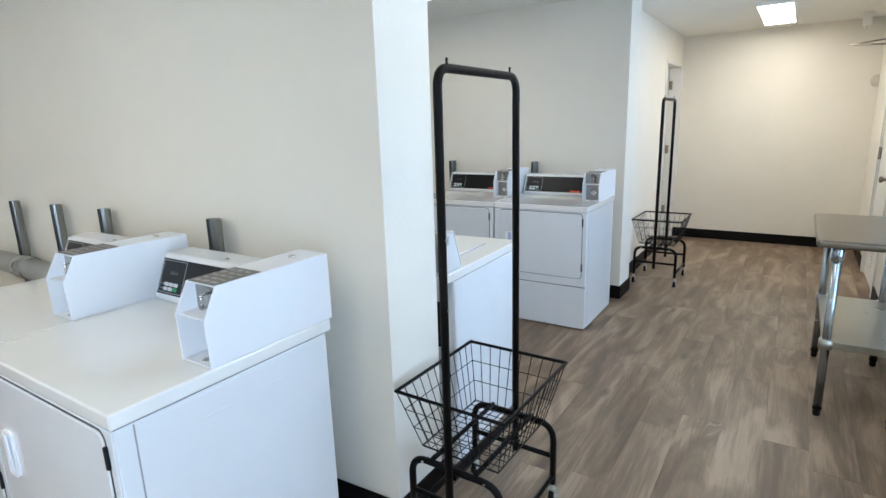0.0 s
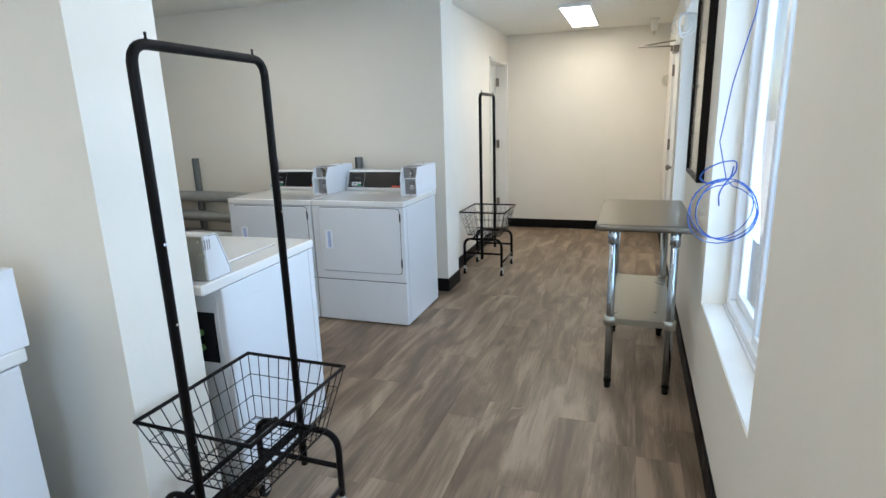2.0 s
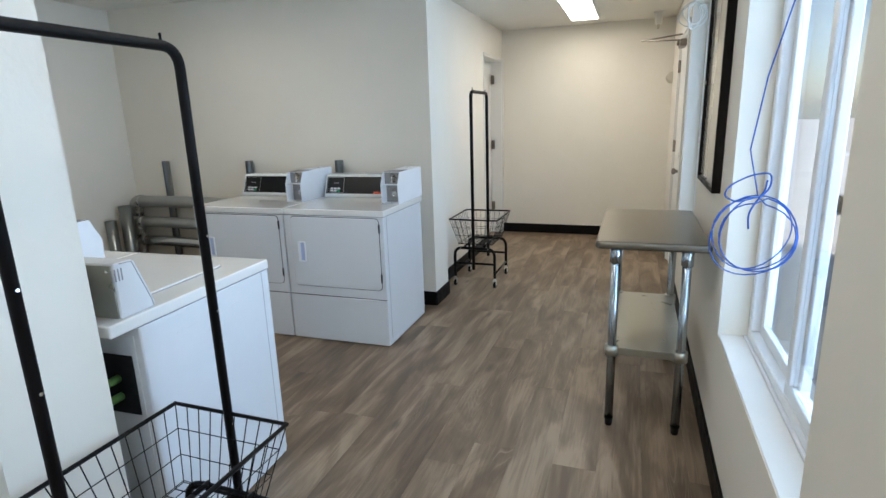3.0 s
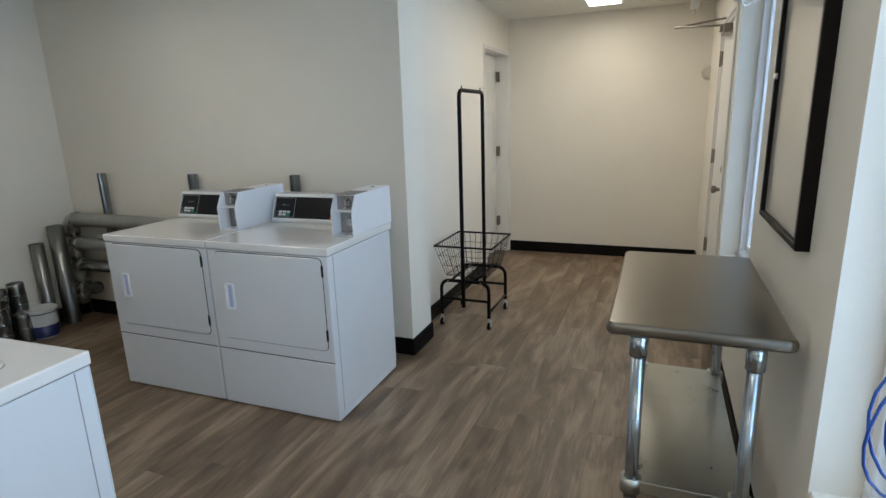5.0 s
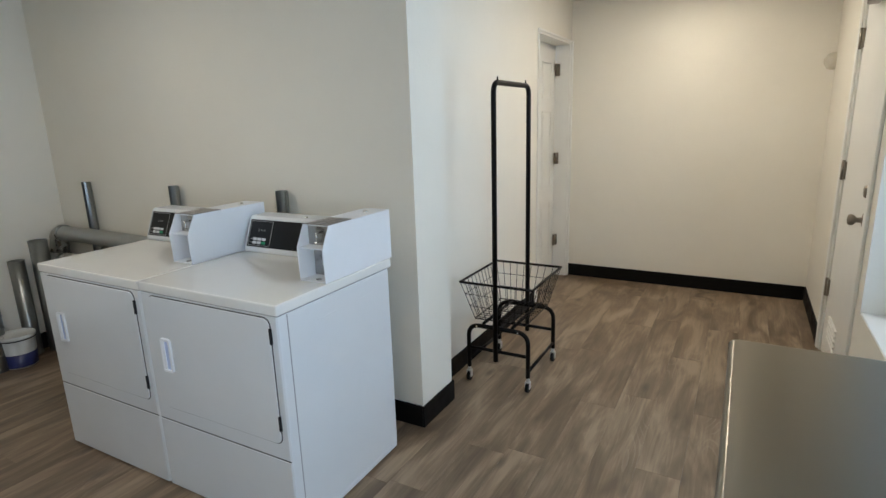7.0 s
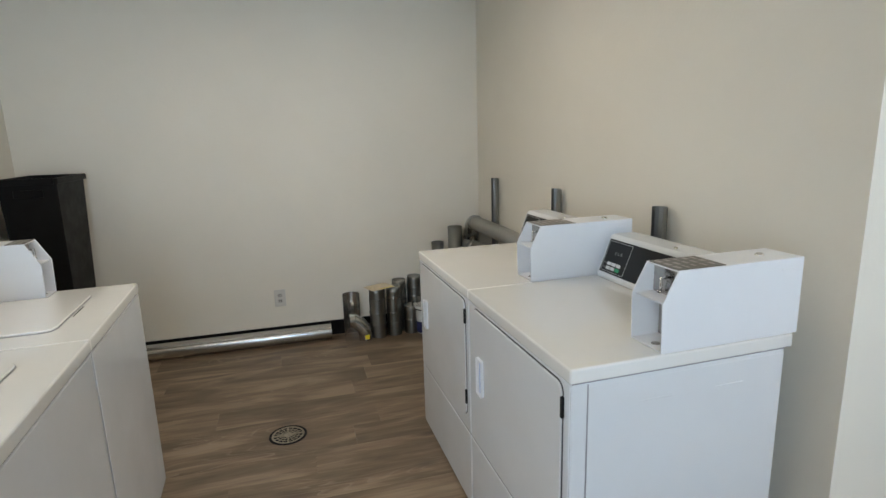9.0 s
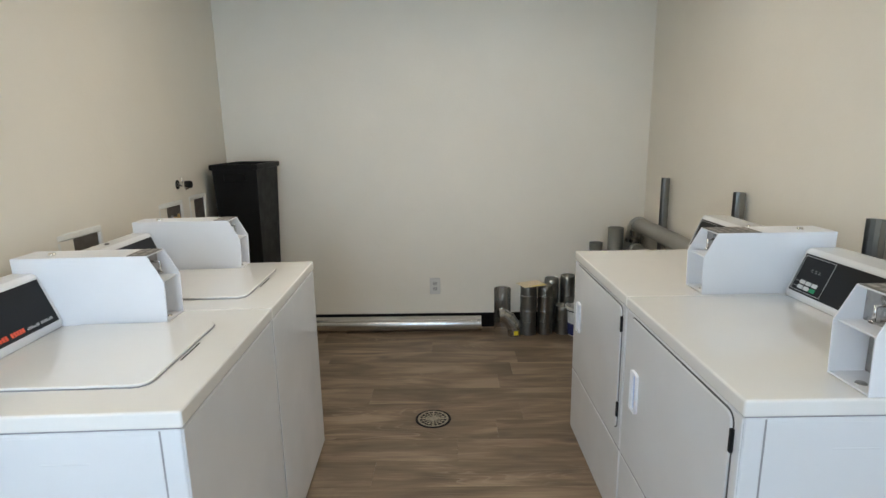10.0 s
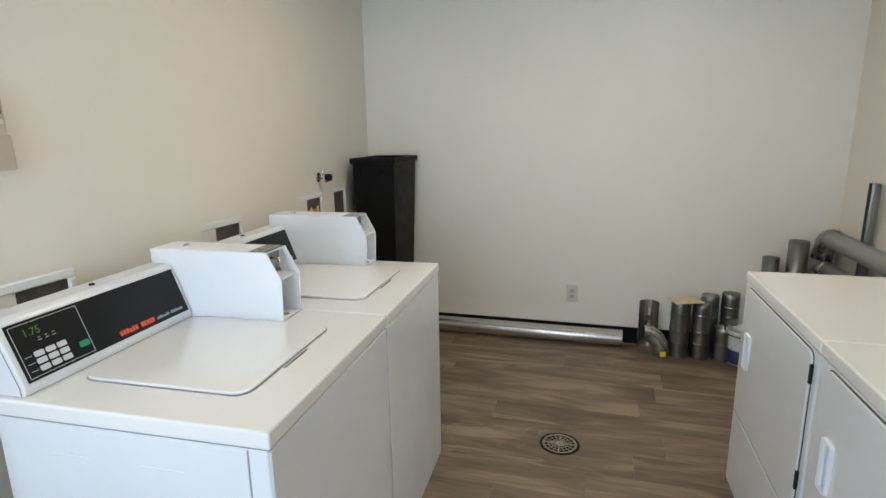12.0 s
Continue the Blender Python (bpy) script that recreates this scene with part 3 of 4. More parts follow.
    def bars(name, u, n, pitch, v0, v1, material):
        bm = bmesh.new()
        for i in range(n):
            if i != n // 2:
                up = rnd.choice((0.0, 0.0, 0.003))
                bm_box(u + i * pitch, u + i * pitch + pitch * 0.80, v0, v1 - up, 0.0025, 0.0031, bm=bm)
        part(name, bm, material, pa)

    if washer:
        bars("printed_name", nx - 0.245, 12, 0.0100, 0.020, 0.033, REDP)
        bars("printed_words", nx - 0.118, 17, 0.0060, 0.021, 0.029, GREYP)
    else:
        bars("printed_name", nx - 0.165, 12, 0.0130, 0.012, 0.027, REDP)
    # lock and screws on top
    for x in ((xl + xr) / 2 + 0.02,):
        part("console_lock", lathe([(0, z1 + 0.004), (0.006, z1 + 0.004), (0.008, z1), (0.008, z1 - 0.004)], 12, at=(x, y1 + 0.04, 0)), RUBBER if washer else CHROME, m)
    # vents at the free end
    bm = bmesh.new()
    for i in range(4):
        bm_box(xl - 0.0014, xl + 0.001, y1 + 0.048 + i * 0.011, y1 + 0.052 + i * 0.011, z1 - 0.052, z1 - 0.016, 0.0004, bm=bm)
    part("console_vent", bm, SEAM, m)
    # ---- coin box
    f = -0.066 if washer else -0.083
    ch, zt = f + 0.038, TOP + 0.208
    zc = zt - 0.080
    t = 0.004
    side = [(f, TOP + 0.001), (yb, TOP + 0.001), (yb, zt), (ch, zt), (f - 0.004, zc)]
    bm = bm_prism(side, "x", c0, c0 + t, 0.001)
    bm_prism(side, "x", c1 - t, c1, 0.001, bm=bm)
    part("coin_box_side", bm, COIN, m)
    bm = bm_box(c0 + t, c1 - t, ch, yb, zt - t, zt - 0.0003)
    bm_box(c0 + t, c1 - t, yb - t, yb - 0.0005, TOP + 0.002, zt - t, bm=bm)
    part("coin_box_top", bm, COIN, m)
    bm = bm_box(c0 + t, c1 - t, f + 0.006, ch + 0.05, zc - 0.004, zc)
    part("coin_box_shelf", bm, COIN, m)
    bm = bm_box(c0 + t, c1 - t, f + 0.001, ch + 0.06, TOP + 0.002, TOP + 0.006)
    part("coin_box_floor", bm, COIN, m)
    bm = bm_box(c0 + t, c1 - t, ch + 0.022, ch + 0.026, zc, zt - t)
    part("coin_slide_plate", bm, STEELP, m, "steel coin slide plate")
    cx = (c0 + c1) / 2 + 0.006
    bm = bm_box(cx - 0.007, cx + 0.007, ch - 0.012, ch + 0.022, zc + 0.012, zc + 0.018, 0.001)
    bm_tube([(cx, ch + 0.02, zc + 0.05), (cx, ch - 0.006, zc + 0.05), (cx, ch - 0.006, zc + 0.015)], 0.004, 8, bm=bm)
    part("coin_slide", bm, CHROME, m, "bright coin slide")
    bm = bm_box(c0 + t, c1 - t, ch + 0.044, ch + 0.048, TOP + 0.006, zc - 0.004)
    part("cash_door", bm, STEELP if not washer else COIN, m)
    bm = bmesh.new()
    ring = lathe([(0.021, 0), (0.021, 0.006), (0.015, 0.009), (0.008, 0.009), (0.007, 0.004), (0, 0.004)], 20)
    bmesh.ops.rotate(ring, cent=(0, 0, 0), matrix=Matrix.Rotation(radians(90), 3, "X"), verts=ring.verts)
    bmesh.ops.translate(ring, vec=((c0 + c1) / 2, ch + 0.044, TOP + 0.058), verts=ring.verts)
    part("cash_lock", merge(bm, ring), CHROME, m, "round cash box lock")
    part("coin_return", lathe([(0.012, TOP + 0.0062), (0.010, TOP + 0.0085), (0, TOP + 0.0085)], 14, at=(cx, ch - 0.012, 0)), STEELP, m)
    # decal plate with pale blocks
    d0, d1 = ch + 0.002, ch + 0.145
    if washer:
        d1 = ch + 0.06
    part("instruction_decal", bm_box(c0 + 0.006, c1 - 0.006, d0, d1, zt - 0.0004, zt + 0.0012), DECAL, m, "brown-grey instruction plate")
    bm = bmesh.new()
    rnd = random.Random(5)
    n = 5 if not washer else 2
    for i in range(n):
        for k in range(3):
            u, v = c0 + 0.014 + k * 0.033, d0 + 0.010 + i * 0.027
            bm_box(u, u + rnd.uniform(0.016, 0.026), v, v + rnd.uniform(0.006, 0.014), zt + 0.0012, zt + 0.0018, bm=bm)
    part("decal_print", bm, DECAL2, m)
    part("coin_box_lock", lathe([(0, zt + 0.005), (0.008, zt + 0.005), (0.011, zt + 0.001), (0.011, zt - 0.001)], 14, at=((c0 + c1) / 2, yb - 0.085, 0)), CHROME, m, "round chrome key lock")
    bm = bm_box(c1 - 0.0005, c1 + 0.001, yb - 0.07, yb - 0.03, zt - 0.030, zt - 0.026, 0.0004)
    part("side_slot", bm, COIN, m)


def cabinet(m, W, D, over=0.0):
    """Body with pressed side panels and a rounded overhanging worktop."""
    hw, hd = W / 2, D / 2
    bm = bm_box(-hw + 0.004, hw - 0.004, -hd + 0.006, hd - 0.02, 0.008, TOP - 0.042, 0.006, 2)
    part("body", bm, ENAMEL, m, smooth=True)
    # shade beneath the cabinet, given as a near-black slab
    part("plinth_shadow", bm_box(-hw + 0.03, hw - 0.03, -hd + 0.03, hd - 0.04, 0.002, 0.010), GAP, m, "dark slab for the shade under the cabinet")
    for sx in (-1, 1):
        for sy in (-1, 1):
            part("levelling_foot", lathe([(0, 0), (0.018, 0), (0.018, 0.006), (0.007, 0.008), (0.007, 0.016)], 12, at=(sx * (hw - 0.06), sy * (hd - 0.07), 0)), RUBBER, m)
    # side panel joints: a folded front corner post and faint pressed creases
    for s in (-1, 1):
        x = s * (hw - 0.004)
        bm = bm_box(min(x, x + s * 0.0012), max(x, x + s * 0.0012), -hd + 0.052, hd - 0.024, 0.05, TOP - 0.052, 0.0005)
        part("side_panel", bm, ENAMEL, m)
        for a, b in ((-0.14, -0.04), (0.09, 0.18)):
            bm = bm_box(min(x + s * 0.0008, x + s * 0.0022), max(x + s * 0.0008, x + s * 0.0022), a, b, TOP - 0.115, TOP - 0.112, 0.0004)
            part("side_crease", bm, ENAMEL, m)
        part("corner_seam", bm_box(min(x, x + s * 0.0006), max(x, x + s * 0.0006), -hd + 0.048, -hd + 0.052, 0.05, TOP - 0.045), SEAM, m)
        part("base_rail", bm_box(min(x, x + s * 0.002), max(x, x + s * 0.002), -hd + 0.05, hd - 0.03, 0.012, 0.034, 0.0008), ENAMEL, m)
    part("top_gap", bm_box(-hw + 0.006, hw - 0.006, -hd + 0.009, hd - 0.022, TOP - 0.0425, TOP - 0.0385), SEAM, m)
    bm = bm_box(-hw, hw, -hd, hd + over, TOP - 0.039, TOP, 0.006, 3)
    part("worktop", bm, LIDTOP, m, "glossy white enamelled worktop", smooth=True)


def ring_groove(x0, x1, z0, z1, r, y, w, d0, d1):
    """A rounded rectangular band in the plane y."""
    bm = bmesh.new()
    o, i = rounded(x0, x1, z0, z1, r), rounded(x0 + w, x1 - w, z0 + w, z1 - w, max(r - w, 0.002))
    n = len(o)
    v = [[bm.verts.new((p[0], yy, p[1])) for p in pts] for pts, yy in ((o, d0), (i, d0), (i, d1), (o, d1))]
    for a in range(4):
        A, C = v[a], v[(a + 1) % 4]
        for k in range(n):
            bm.faces.new((A[k], A[(k + 1) % n], C[(k + 1) % n], C[k]))
    return bm


# white pull pocket; the window's bluish reflection is put into its colour
POCKET = mat("pocket_window_tint", (0.52, 0.60, 0.82), 0.3)


def dryer(name="tumble_dryer"):
    m = thing(name, (0, 0, 0), "white coin-operated tumble dryer, door shut, standing on the plank floor", "dryer")
    cabinet(m, DW, DD)
    hw, yf = DW / 2, -DD / 2 + 0.006
    # upper and lower front panels
    part("front_panel", bm_box(-hw + 0.006, hw - 0.006, yf - 0.0035, yf + 0.001, 0.323, TOP - 0.043, 0.002), ENAMEL, m)
    # dark strip paints the shade in the joint above the toe panel
    part("panel_gap", bm_box(-hw + 0.008, hw - 0.008, yf - 0.0008, yf + 0.001, 0.3165, 0.3235), DOORGAP, m)
    part("toe_panel", bm_box(-hw + 0.006, hw - 0.006, yf - 0.0035, yf + 0.001, 0.010, 0.317, 0.002), ENAMEL, m, "plain white lower panel")
    x0, x1, z0, z1 = -hw + 0.055, hw - 0.036, 0.385, 0.845
    # joint shade as a dark ring, drawn thinnest on the lighter left side
    part("door_gap", ring_groove(x0 - 0.0018, x1 + 0.0035, z0 - 0.0035, z1 + 0.0042, 0.029, yf, 0.0075, yf - 0.0036, yf - 0.0046), DOORGAP, m)
    bm = bm_prism(rounded(x0, x1, z0, z1, 0.026), "y", yf - 0.010, yf - 0.0036, 0.0022)
    d = part("door", bm, ENAMEL, m, "white rounded dryer door")
    # pull: raised rim round a pocket
    px0, px1, pz0, pz1 = x0 + 0.048, x0 + 0.102, 0.548, 0.684
    part("handle_rim", ring_groove(px0, px1, pz0, pz1, 0.009, 0, 0.008, yf - 0.0098, yf - 0.019), HANDLE, d, "white moulded pull")
    part("handle_pocket", bm_box(px0 + 0.006, px1 - 0.006, yf - 0.0112, yf - 0.0098, pz0 + 0.006, pz1 - 0.006), POCKET, d)
    part("handle_lip", bm_box(px0 + 0.006, px0 + 0.018, yf - 0.0175, yf - 0.0112, pz0 + 0.007, pz1 - 0.007, 0.002), HANDLE, d)
    for z in (z0 + 0.080, z1 - 0.060):
        part("hinge", bm_box(x1 - 0.002, x1 + 0.008, yf - 0.012, yf - 0.0036, z - 0.028, z + 0.028, 0.0015), GAP, d, "dark door hinge")
    console(m, DW, 0.122, True, False)
    return m


def washer(name="top_load_washer"):
    m = thing(name, (0, 0, 0), "white coin-operated top-loading washer, lid shut, backed against the partition", "washing machine")
    cabinet(m, WW, WD, 0.08)
    hw, yf = WW / 2, -WD / 2 + 0.006
    part("front_panel", bm_box(-hw + 0.006, hw - 0.006, yf - 0.004, yf + 0.001, 0.018, TOP - 0.043, 0.003), ENAMEL, m)
    # lid with its rounded front corners, lying in the worktop
    pts = rounded(-0.218, 0.202, -0.218, 0.205, 0.035, 4)
    part("lid_gap", bm_prism(rounded(-0.2205, 0.2045, -0.2205, 0.2075, 0.037, 4), "z", TOP - 0.001, TOP + 0.0008), SEAM, m)
    part("lid", bm_prism(pts, "z", TOP + 0.0009, TOP + 0.0085, 0.003, 2), LIDTOP, m, "glossy white lid", smooth=True)
    part("lid_grip", bm_box(-0.070, 0.045, -0.2285, -0.2245, TOP - 0.002, TOP + 0.0012, 0.0006), GAP, m, "finger slot at the lid's edge")
    console(m, WW, 0.110, True, True)
    # back plate with hose valves
    yb = WD / 2 - 0.02
    part("back_plate", bm_box(-hw + 0.03, hw - 0.03, yb, yb + 0.003, 0.06, TOP - 0.07), ENAMEL, m)
    # no hollow is cut; a black plate gives the recess its shade
    part("valve_recess", bm_box(-hw + 0.045, -hw + 0.20, yb + 0.003, yb + 0.008, 0.56, 0.76, 0.002), GAP, m, "dark plate for the shaded valve recess")
    for i, z in enumerate((0.62, 0.68)):
        v = bm_tube([(-hw + 0.11, yb + 0.006, z), (-hw + 0.11, yb + 0.05, z)], 0.013, 14)
        part("hose_valve", v, GREENV, m, "green threaded hose valve")
        v = bm_tube([(-hw + 0.11, yb + 0.05, z), (-hw + 0.11, yb + 0.062, z)], 0.010, 12)
        part("valve_tip", v, CHROME, m)
    return m


def placed(cx, cy, turn, w, d, near):
    """The pose of a machine whose front corner (near: -1 its left, +1 its right) stands at (cx, cy)."""
    c, s = math.cos(radians(turn)), math.sin(radians(turn))
    ox, oy = -near * w / 2, d / 2
    return pose(cx + c * ox - s * oy, cy + s * ox + c * oy, 0, 0, 0, turn)


DRYER_TURN, WASHER_TURN = 0.7, 182.6
u = Vector((math.cos(radians(DRYER_TURN)), math.sin(radians(DRYER_TURN)))) * (DW + 0.003)
v = Vector((math.cos(radians(2.6)), math.sin(radians(2.6)))) * (WW + 0.003)
first = dryer()
first.matrix_world = placed(-1.757, 3.660, DRYER_TURN, DW, DD, 1)
tagged(first, group="coin dryers")
copy_thing(first, placed(-1.757 - u.x, 3.660 - u.y, DRYER_TURN, DW, DD, 1))
copy_thing(first, placed(-1.757, 0.545, DRYER_TURN, DW, DD, 1))
copy_thing(first, placed(-1.757 - u.x, 0.545 - u.y, DRYER_TURN, DW, DD, 1))
wfirst = washer()
wfirst.matrix_world = placed(-1.735, 2.512, WASHER_TURN, WW, WD, -1)
tagged(wfirst, group="coin washers")
copy_thing(wfirst, placed(-1.735 - v.x, 2.512 - v.y, WASHER_TURN, WW, WD, -1))


# ---------------------------------------------------------------- laundry carts
def cart(x, y, turn):
    m = thing("laundry_cart", (x, y, 0), "black wire laundry cart on castors with a tall hanging rail", "laundry cart", turn=turn)
    hx, hy = 0.176, 0.218            # feet
    r = 0.0125
    zt = 0.34
    for s in (-1, 1):
        yy = s * hy
        part("leg_arch", bm_tube(arc_path([(-hx, yy, 0.085), (-hx, yy, zt), (hx, yy, zt), (hx, yy, 0.085)], 0.07, 7), r, 10), BLACKM, m, "bent black tube arch")
        part("cross_bar", bm_tube([(-hx, yy, 0.205), (hx, yy, 0.205)], 0.010, 8), BLACKM, m)
        part("bolt", bm_tube([(hx - 0.055, yy + s * 0.010, zt - 0.001), (hx - 0.055, yy + s * 0.0145, zt - 0.001)], 0.005, 8), CHROME, m)
        part("bolt", bm_tube([(-hx + 0.055, yy + s * 0.010, zt - 0.001), (-hx + 0.055, yy + s * 0.0145, zt - 0.001)], 0.005, 8), CHROME, m)
    for s in (-1, 1):
        part("side_rail", bm_tube([(s * hx, -hy, 0.120), (s * hx, hy, 0.120)], 0.009, 8), BLACKM, m)
        part("basket_rail", bm_tube([(s * 0.085, -hy, zt + 0.016), (s * 0.085, hy, zt + 0.016)], 0.009, 8), BLACKM, m)
    part("spine_rail", bm_box(-0.013, 0.013, -hy - 0.012, hy + 0.012, zt - 0.03, zt - 0.008, 0.003), BLACKM, m)
    # castors
    for sx in (-1, 1):
        for sy in (-1, 1):
            c = (sx * hx, sy * hy)
            bm = bm_tube([(c[0], c[1], 0.060), (c[0], c[1], 0.092)], 0.010, 10)
            bm_box(c[0] - 0.014, c[0] - 0.011, c[1] - 0.014, c[1] + 0.014, 0.022, 0.062, 0.001, bm=bm)
            bm_box(c[0] + 0.011, c[0] + 0.014, c[1] - 0.014, c[1] + 0.014, 0.022, 0.062, 0.001, bm=bm)
            bm_box(c[0] - 0.014, c[0] + 0.014, c[1] - 0.014, c[1] + 0.014, 0.058, 0.064, 0.001, bm=bm)
            f = part("castor", bm, CASTOR, m, "small bright castor fork")
            bm = bm_tube([(c[0] - 0.009, c[1], 0.026), (c[0] + 0.009, c[1], 0.026)], 0.026, 18)
            part("wheel", bm, RUBBER, f, "black rubber wheel")
    # hanging rail
    zr = 1.632
    path = arc_path([(0, -hy - 0.030, 0.16), (0, -hy - 0.030, zr), (0, hy + 0.030, zr), (0, hy + 0.030, 0.16)], 0.055, 8)
    part("hanging_rail", bm_tube(path, 0.0135, 12), BLACKM, m, "tall inverted U of black tube")
    for s in (-1, 1):
        bm = lathe([(0, zr + 0.030), (0.004, zr + 0.028), (0.003, zr + 0.018), (0.005, zr + 0.010)], 8, at=(0, s * (hy - 0.020), 0))
        part("rail_stop", bm, BLACKM, m)
        for z in (0.56, 0.92, 1.14):
            part("bolt", bm_tube([(0.012, s * (hy + 0.030), z), (0.0155, s * (hy + 0.030), z)], 0.004, 8), CHROME, m)
    # basket: rim, floor frame, wires
    zb, zr2 = zt + 0.026, 0.592
    bx, by, tx, ty = 0.150, 0.185, 0.207, 0.250
    k = part("basket", bm_tube([(-tx, -ty, zr2), (tx, -ty, zr2), (tx, ty, zr2), (-tx, ty, zr2)], 0.007, 8, closed=True), BLACKM, m, "tapered black wire basket")
    w = 0.0018
    nx, ny = 9, 11
    for i in range(nx + 1):
        u = -1 + 2 * i / nx
        part("basket_wire", bm_tube([(u * tx, -ty, zr2), (u * bx, -by, zb), (u * bx, by, zb), (u * tx, ty, zr2)], w, 5), BLACKM, k)
    for i in range(ny + 1):
        u = -1 + 2 * i / ny
        part("basket_wire", bm_tube([(-tx, u * ty, zr2), (-bx, u * by, zb), (bx, u * by, zb), (tx, u * ty, zr2)], w, 5), BLACKM, k)
    for t in (0.02, 0.35, 0.68):
        a, b, z = bx + (tx - bx) * t, by + (ty - by) * t, zb + (zr2 - zb) * t
        part("basket_wire", bm_tube([(-a, -b, z), (a, -b, z), (a, b, z), (-a, b, z)], w, 5, closed=True), BLACKM, k)
    return m


cart(-1.585, 5.265, 0.0)
cart(-1.452, 1.638, -0.6)

# ---------------------------------------------------------------- steel table
def work_table(x0, x1, y0, y1, zt):
    cx, cy = (x0 + x1) / 2, (y0 + y1) / 2
    m = thing("work_table", (cx, cy, 0), "stainless steel work table with an undershelf, against the window wall", "table")
    hx, hy = (x1 - x0) / 2, (y1 - y0) / 2
    bm = bm_prism(rounded(-hx, hx, -hy, hy, 0.022), "z", zt - 0.036, zt, 0.012, 3)
    part("tabletop", bm, STAINLESS, m, "brushed stainless top with rolled edges", smooth=True)
    lx, ly = hx - 0.088, hy - 0.030
    part("hat_channel", bm_box(-lx, lx, -0.04, 0.04, zt - 0.060, zt - 0.037, 0.002), LEG, m)
    for sx in (-1, 1):
        for sy in (-1, 1):
            c = (sx * lx, sy * ly)
            l = part("leg", bm_tube([(*c, 0.045), (*c, zt - 0.037)], 0.0192, 20), LEG, m, "round galvanised leg")
            part("foot", lathe([(0, 0), (0.014, 0.0), (0.017, 0.006), (0.017, 0.034), (0.021, 0.036), (0.021, 0.046)], 16, at=(*c, 0)), RUBBER, l, "dark bullet foot")
            part("leg_collar", lathe([(0.021, zt - 0.10), (0.025, zt - 0.098), (0.025, zt - 0.040), (0.021, zt - 0.037)], 18, at=(*c, 0)), LEG, l)
            part("shelf_collar", lathe([(0.0205, 0.358), (0.031, 0.360), (0.031, 0.405), (0.0205, 0.407)], 18, at=(*c, 0)), SHELF, l)
    s = part("undershelf", bm_prism(rounded(-lx - 0.015, lx + 0.015, -ly - 0.015, ly + 0.015, 0.03), "z", 0.396, 0.401, 0.0015), SHELF, m, "galvanised undershelf")
    bm = bm_box(-lx, lx, -ly - 0.015, -ly - 0.0135, 0.366, 0.396)
    bm_box(-lx, lx, ly + 0.0135, ly + 0.015, 0.366, 0.396, bm=bm)
    bm_box(-lx - 0.015, -lx - 0.0135, -ly, ly, 0.366, 0.396, bm=bm)
    bm_box(lx + 0.0135, lx + 0.015, -ly, ly, 0.366, 0.396, bm=bm)
    part("shelf_edge", bm, SHELF, m)


work_table(-0.475, -0.010, 3.105, 3.975, 0.895)

# ---------------------------------------------------------------- notice board on the window wall
nb = thing("notice_board", (XR + 0.012, 3.28, 1.085), "pale notice board in a dark frame, hung between the windows", "notice board")
NW, NH = 0.58, 1.08
bm = bm_box(-0.048, -0.002, 0, 0.022, 0, NH, 0.003)
bm_box(-0.048, -0.002, NW - 0.022, NW, 0, NH, 0.003, bm=bm)
bm_box(-0.048, -0.002, 0.022, NW - 0.022, 0, 0.020, 0.003, bm=bm)
bm_box(-0.048, -0.002, 0.022, NW - 0.022, NH - 0.020, NH, 0.003, bm=bm)
part("board_frame", bm, FRAMEB, nb, "dark bronze frame")
part("board_face", bm_box(-0.034, -0.004, 0.020, NW - 0.020, 0.018, NH - 0.018), BOARD, nb, "pale glossy board face")
part("board_catch", bm_box(-0.056, -0.046, NW - 0.055, NW - 0.035, 0.47, 0.49, 0.002), CHROME, nb)

# ---------------------------------------------------------------- ceiling lamp and devices
LX, LY = 0.145, 0.61


def ceiling_light():
    m = thing("ceiling_light", (0, 0, H), "slim square-edged ceiling light panel, lit", "ceiling light", "ceiling light panels")
    bm = bm_box(-LX, LX, -LY, -LY + 0.012, -0.032, 0.0)
    bm_box(-LX, LX, LY - 0.012, LY, -0.032, 0.0, bm=bm)
    bm_box(-LX, -LX + 0.012, -LY + 0.012, LY - 0.012, -0.032, 0.0, bm=bm)
    bm_box(LX - 0.012, LX, -LY + 0.012, LY - 0.012, -0.032, 0.0, bm=bm)
    part("lamp_frame", bm, PLATE, m, "thin white frame")
    part("diffuser", bm_box(-LX + 0.012, LX - 0.012, -LY + 0.012, LY - 0.012, -0.029, -0.022), DIFFUSER, m, "glowing white diffuser")
    return m


lamp = ceiling_light()
# panels after the first are unseen, added to brighten the alcoves and corridor
for k, (x, y, watts) in enumerate(((-0.880, 6.29, 11.5), (-0.885, 2.30, 2.0), (-0.885, -1.0, LAMP_W), (-3.10, -0.6, LAMP_W), (-3.10, 3.05, 5.2))):
    if k:
        copy_thing(lamp, pose(x, y, H))
    else:
        lamp.matrix_world = pose(x, y, H)
    area("ceiling_light_glow", (x, y, H - 0.036), (x, y, 0), LX * 2 - 0.03, LY * 2 - 0.03, watts, (1.0, 0.90, 0.73))

det = thing("ceiling_sensor", (-0.165, 6.95, H), "small white cylindrical sensor hanging from the ceiling", "sensor")
part("sensor_base", lathe([(0, 0), (0.052, 0), (0.052, -0.014), (0.036, -0.022), (0.034, -0.11), (0.024, -0.122), (0, -0.122)], 20), PLATE, det)
part("sensor_bulb", lathe([(0.015, -0.120), (0.017, -0.150), (0.010, -0.166), (0, -0.168)], 14), BEIGE, det)

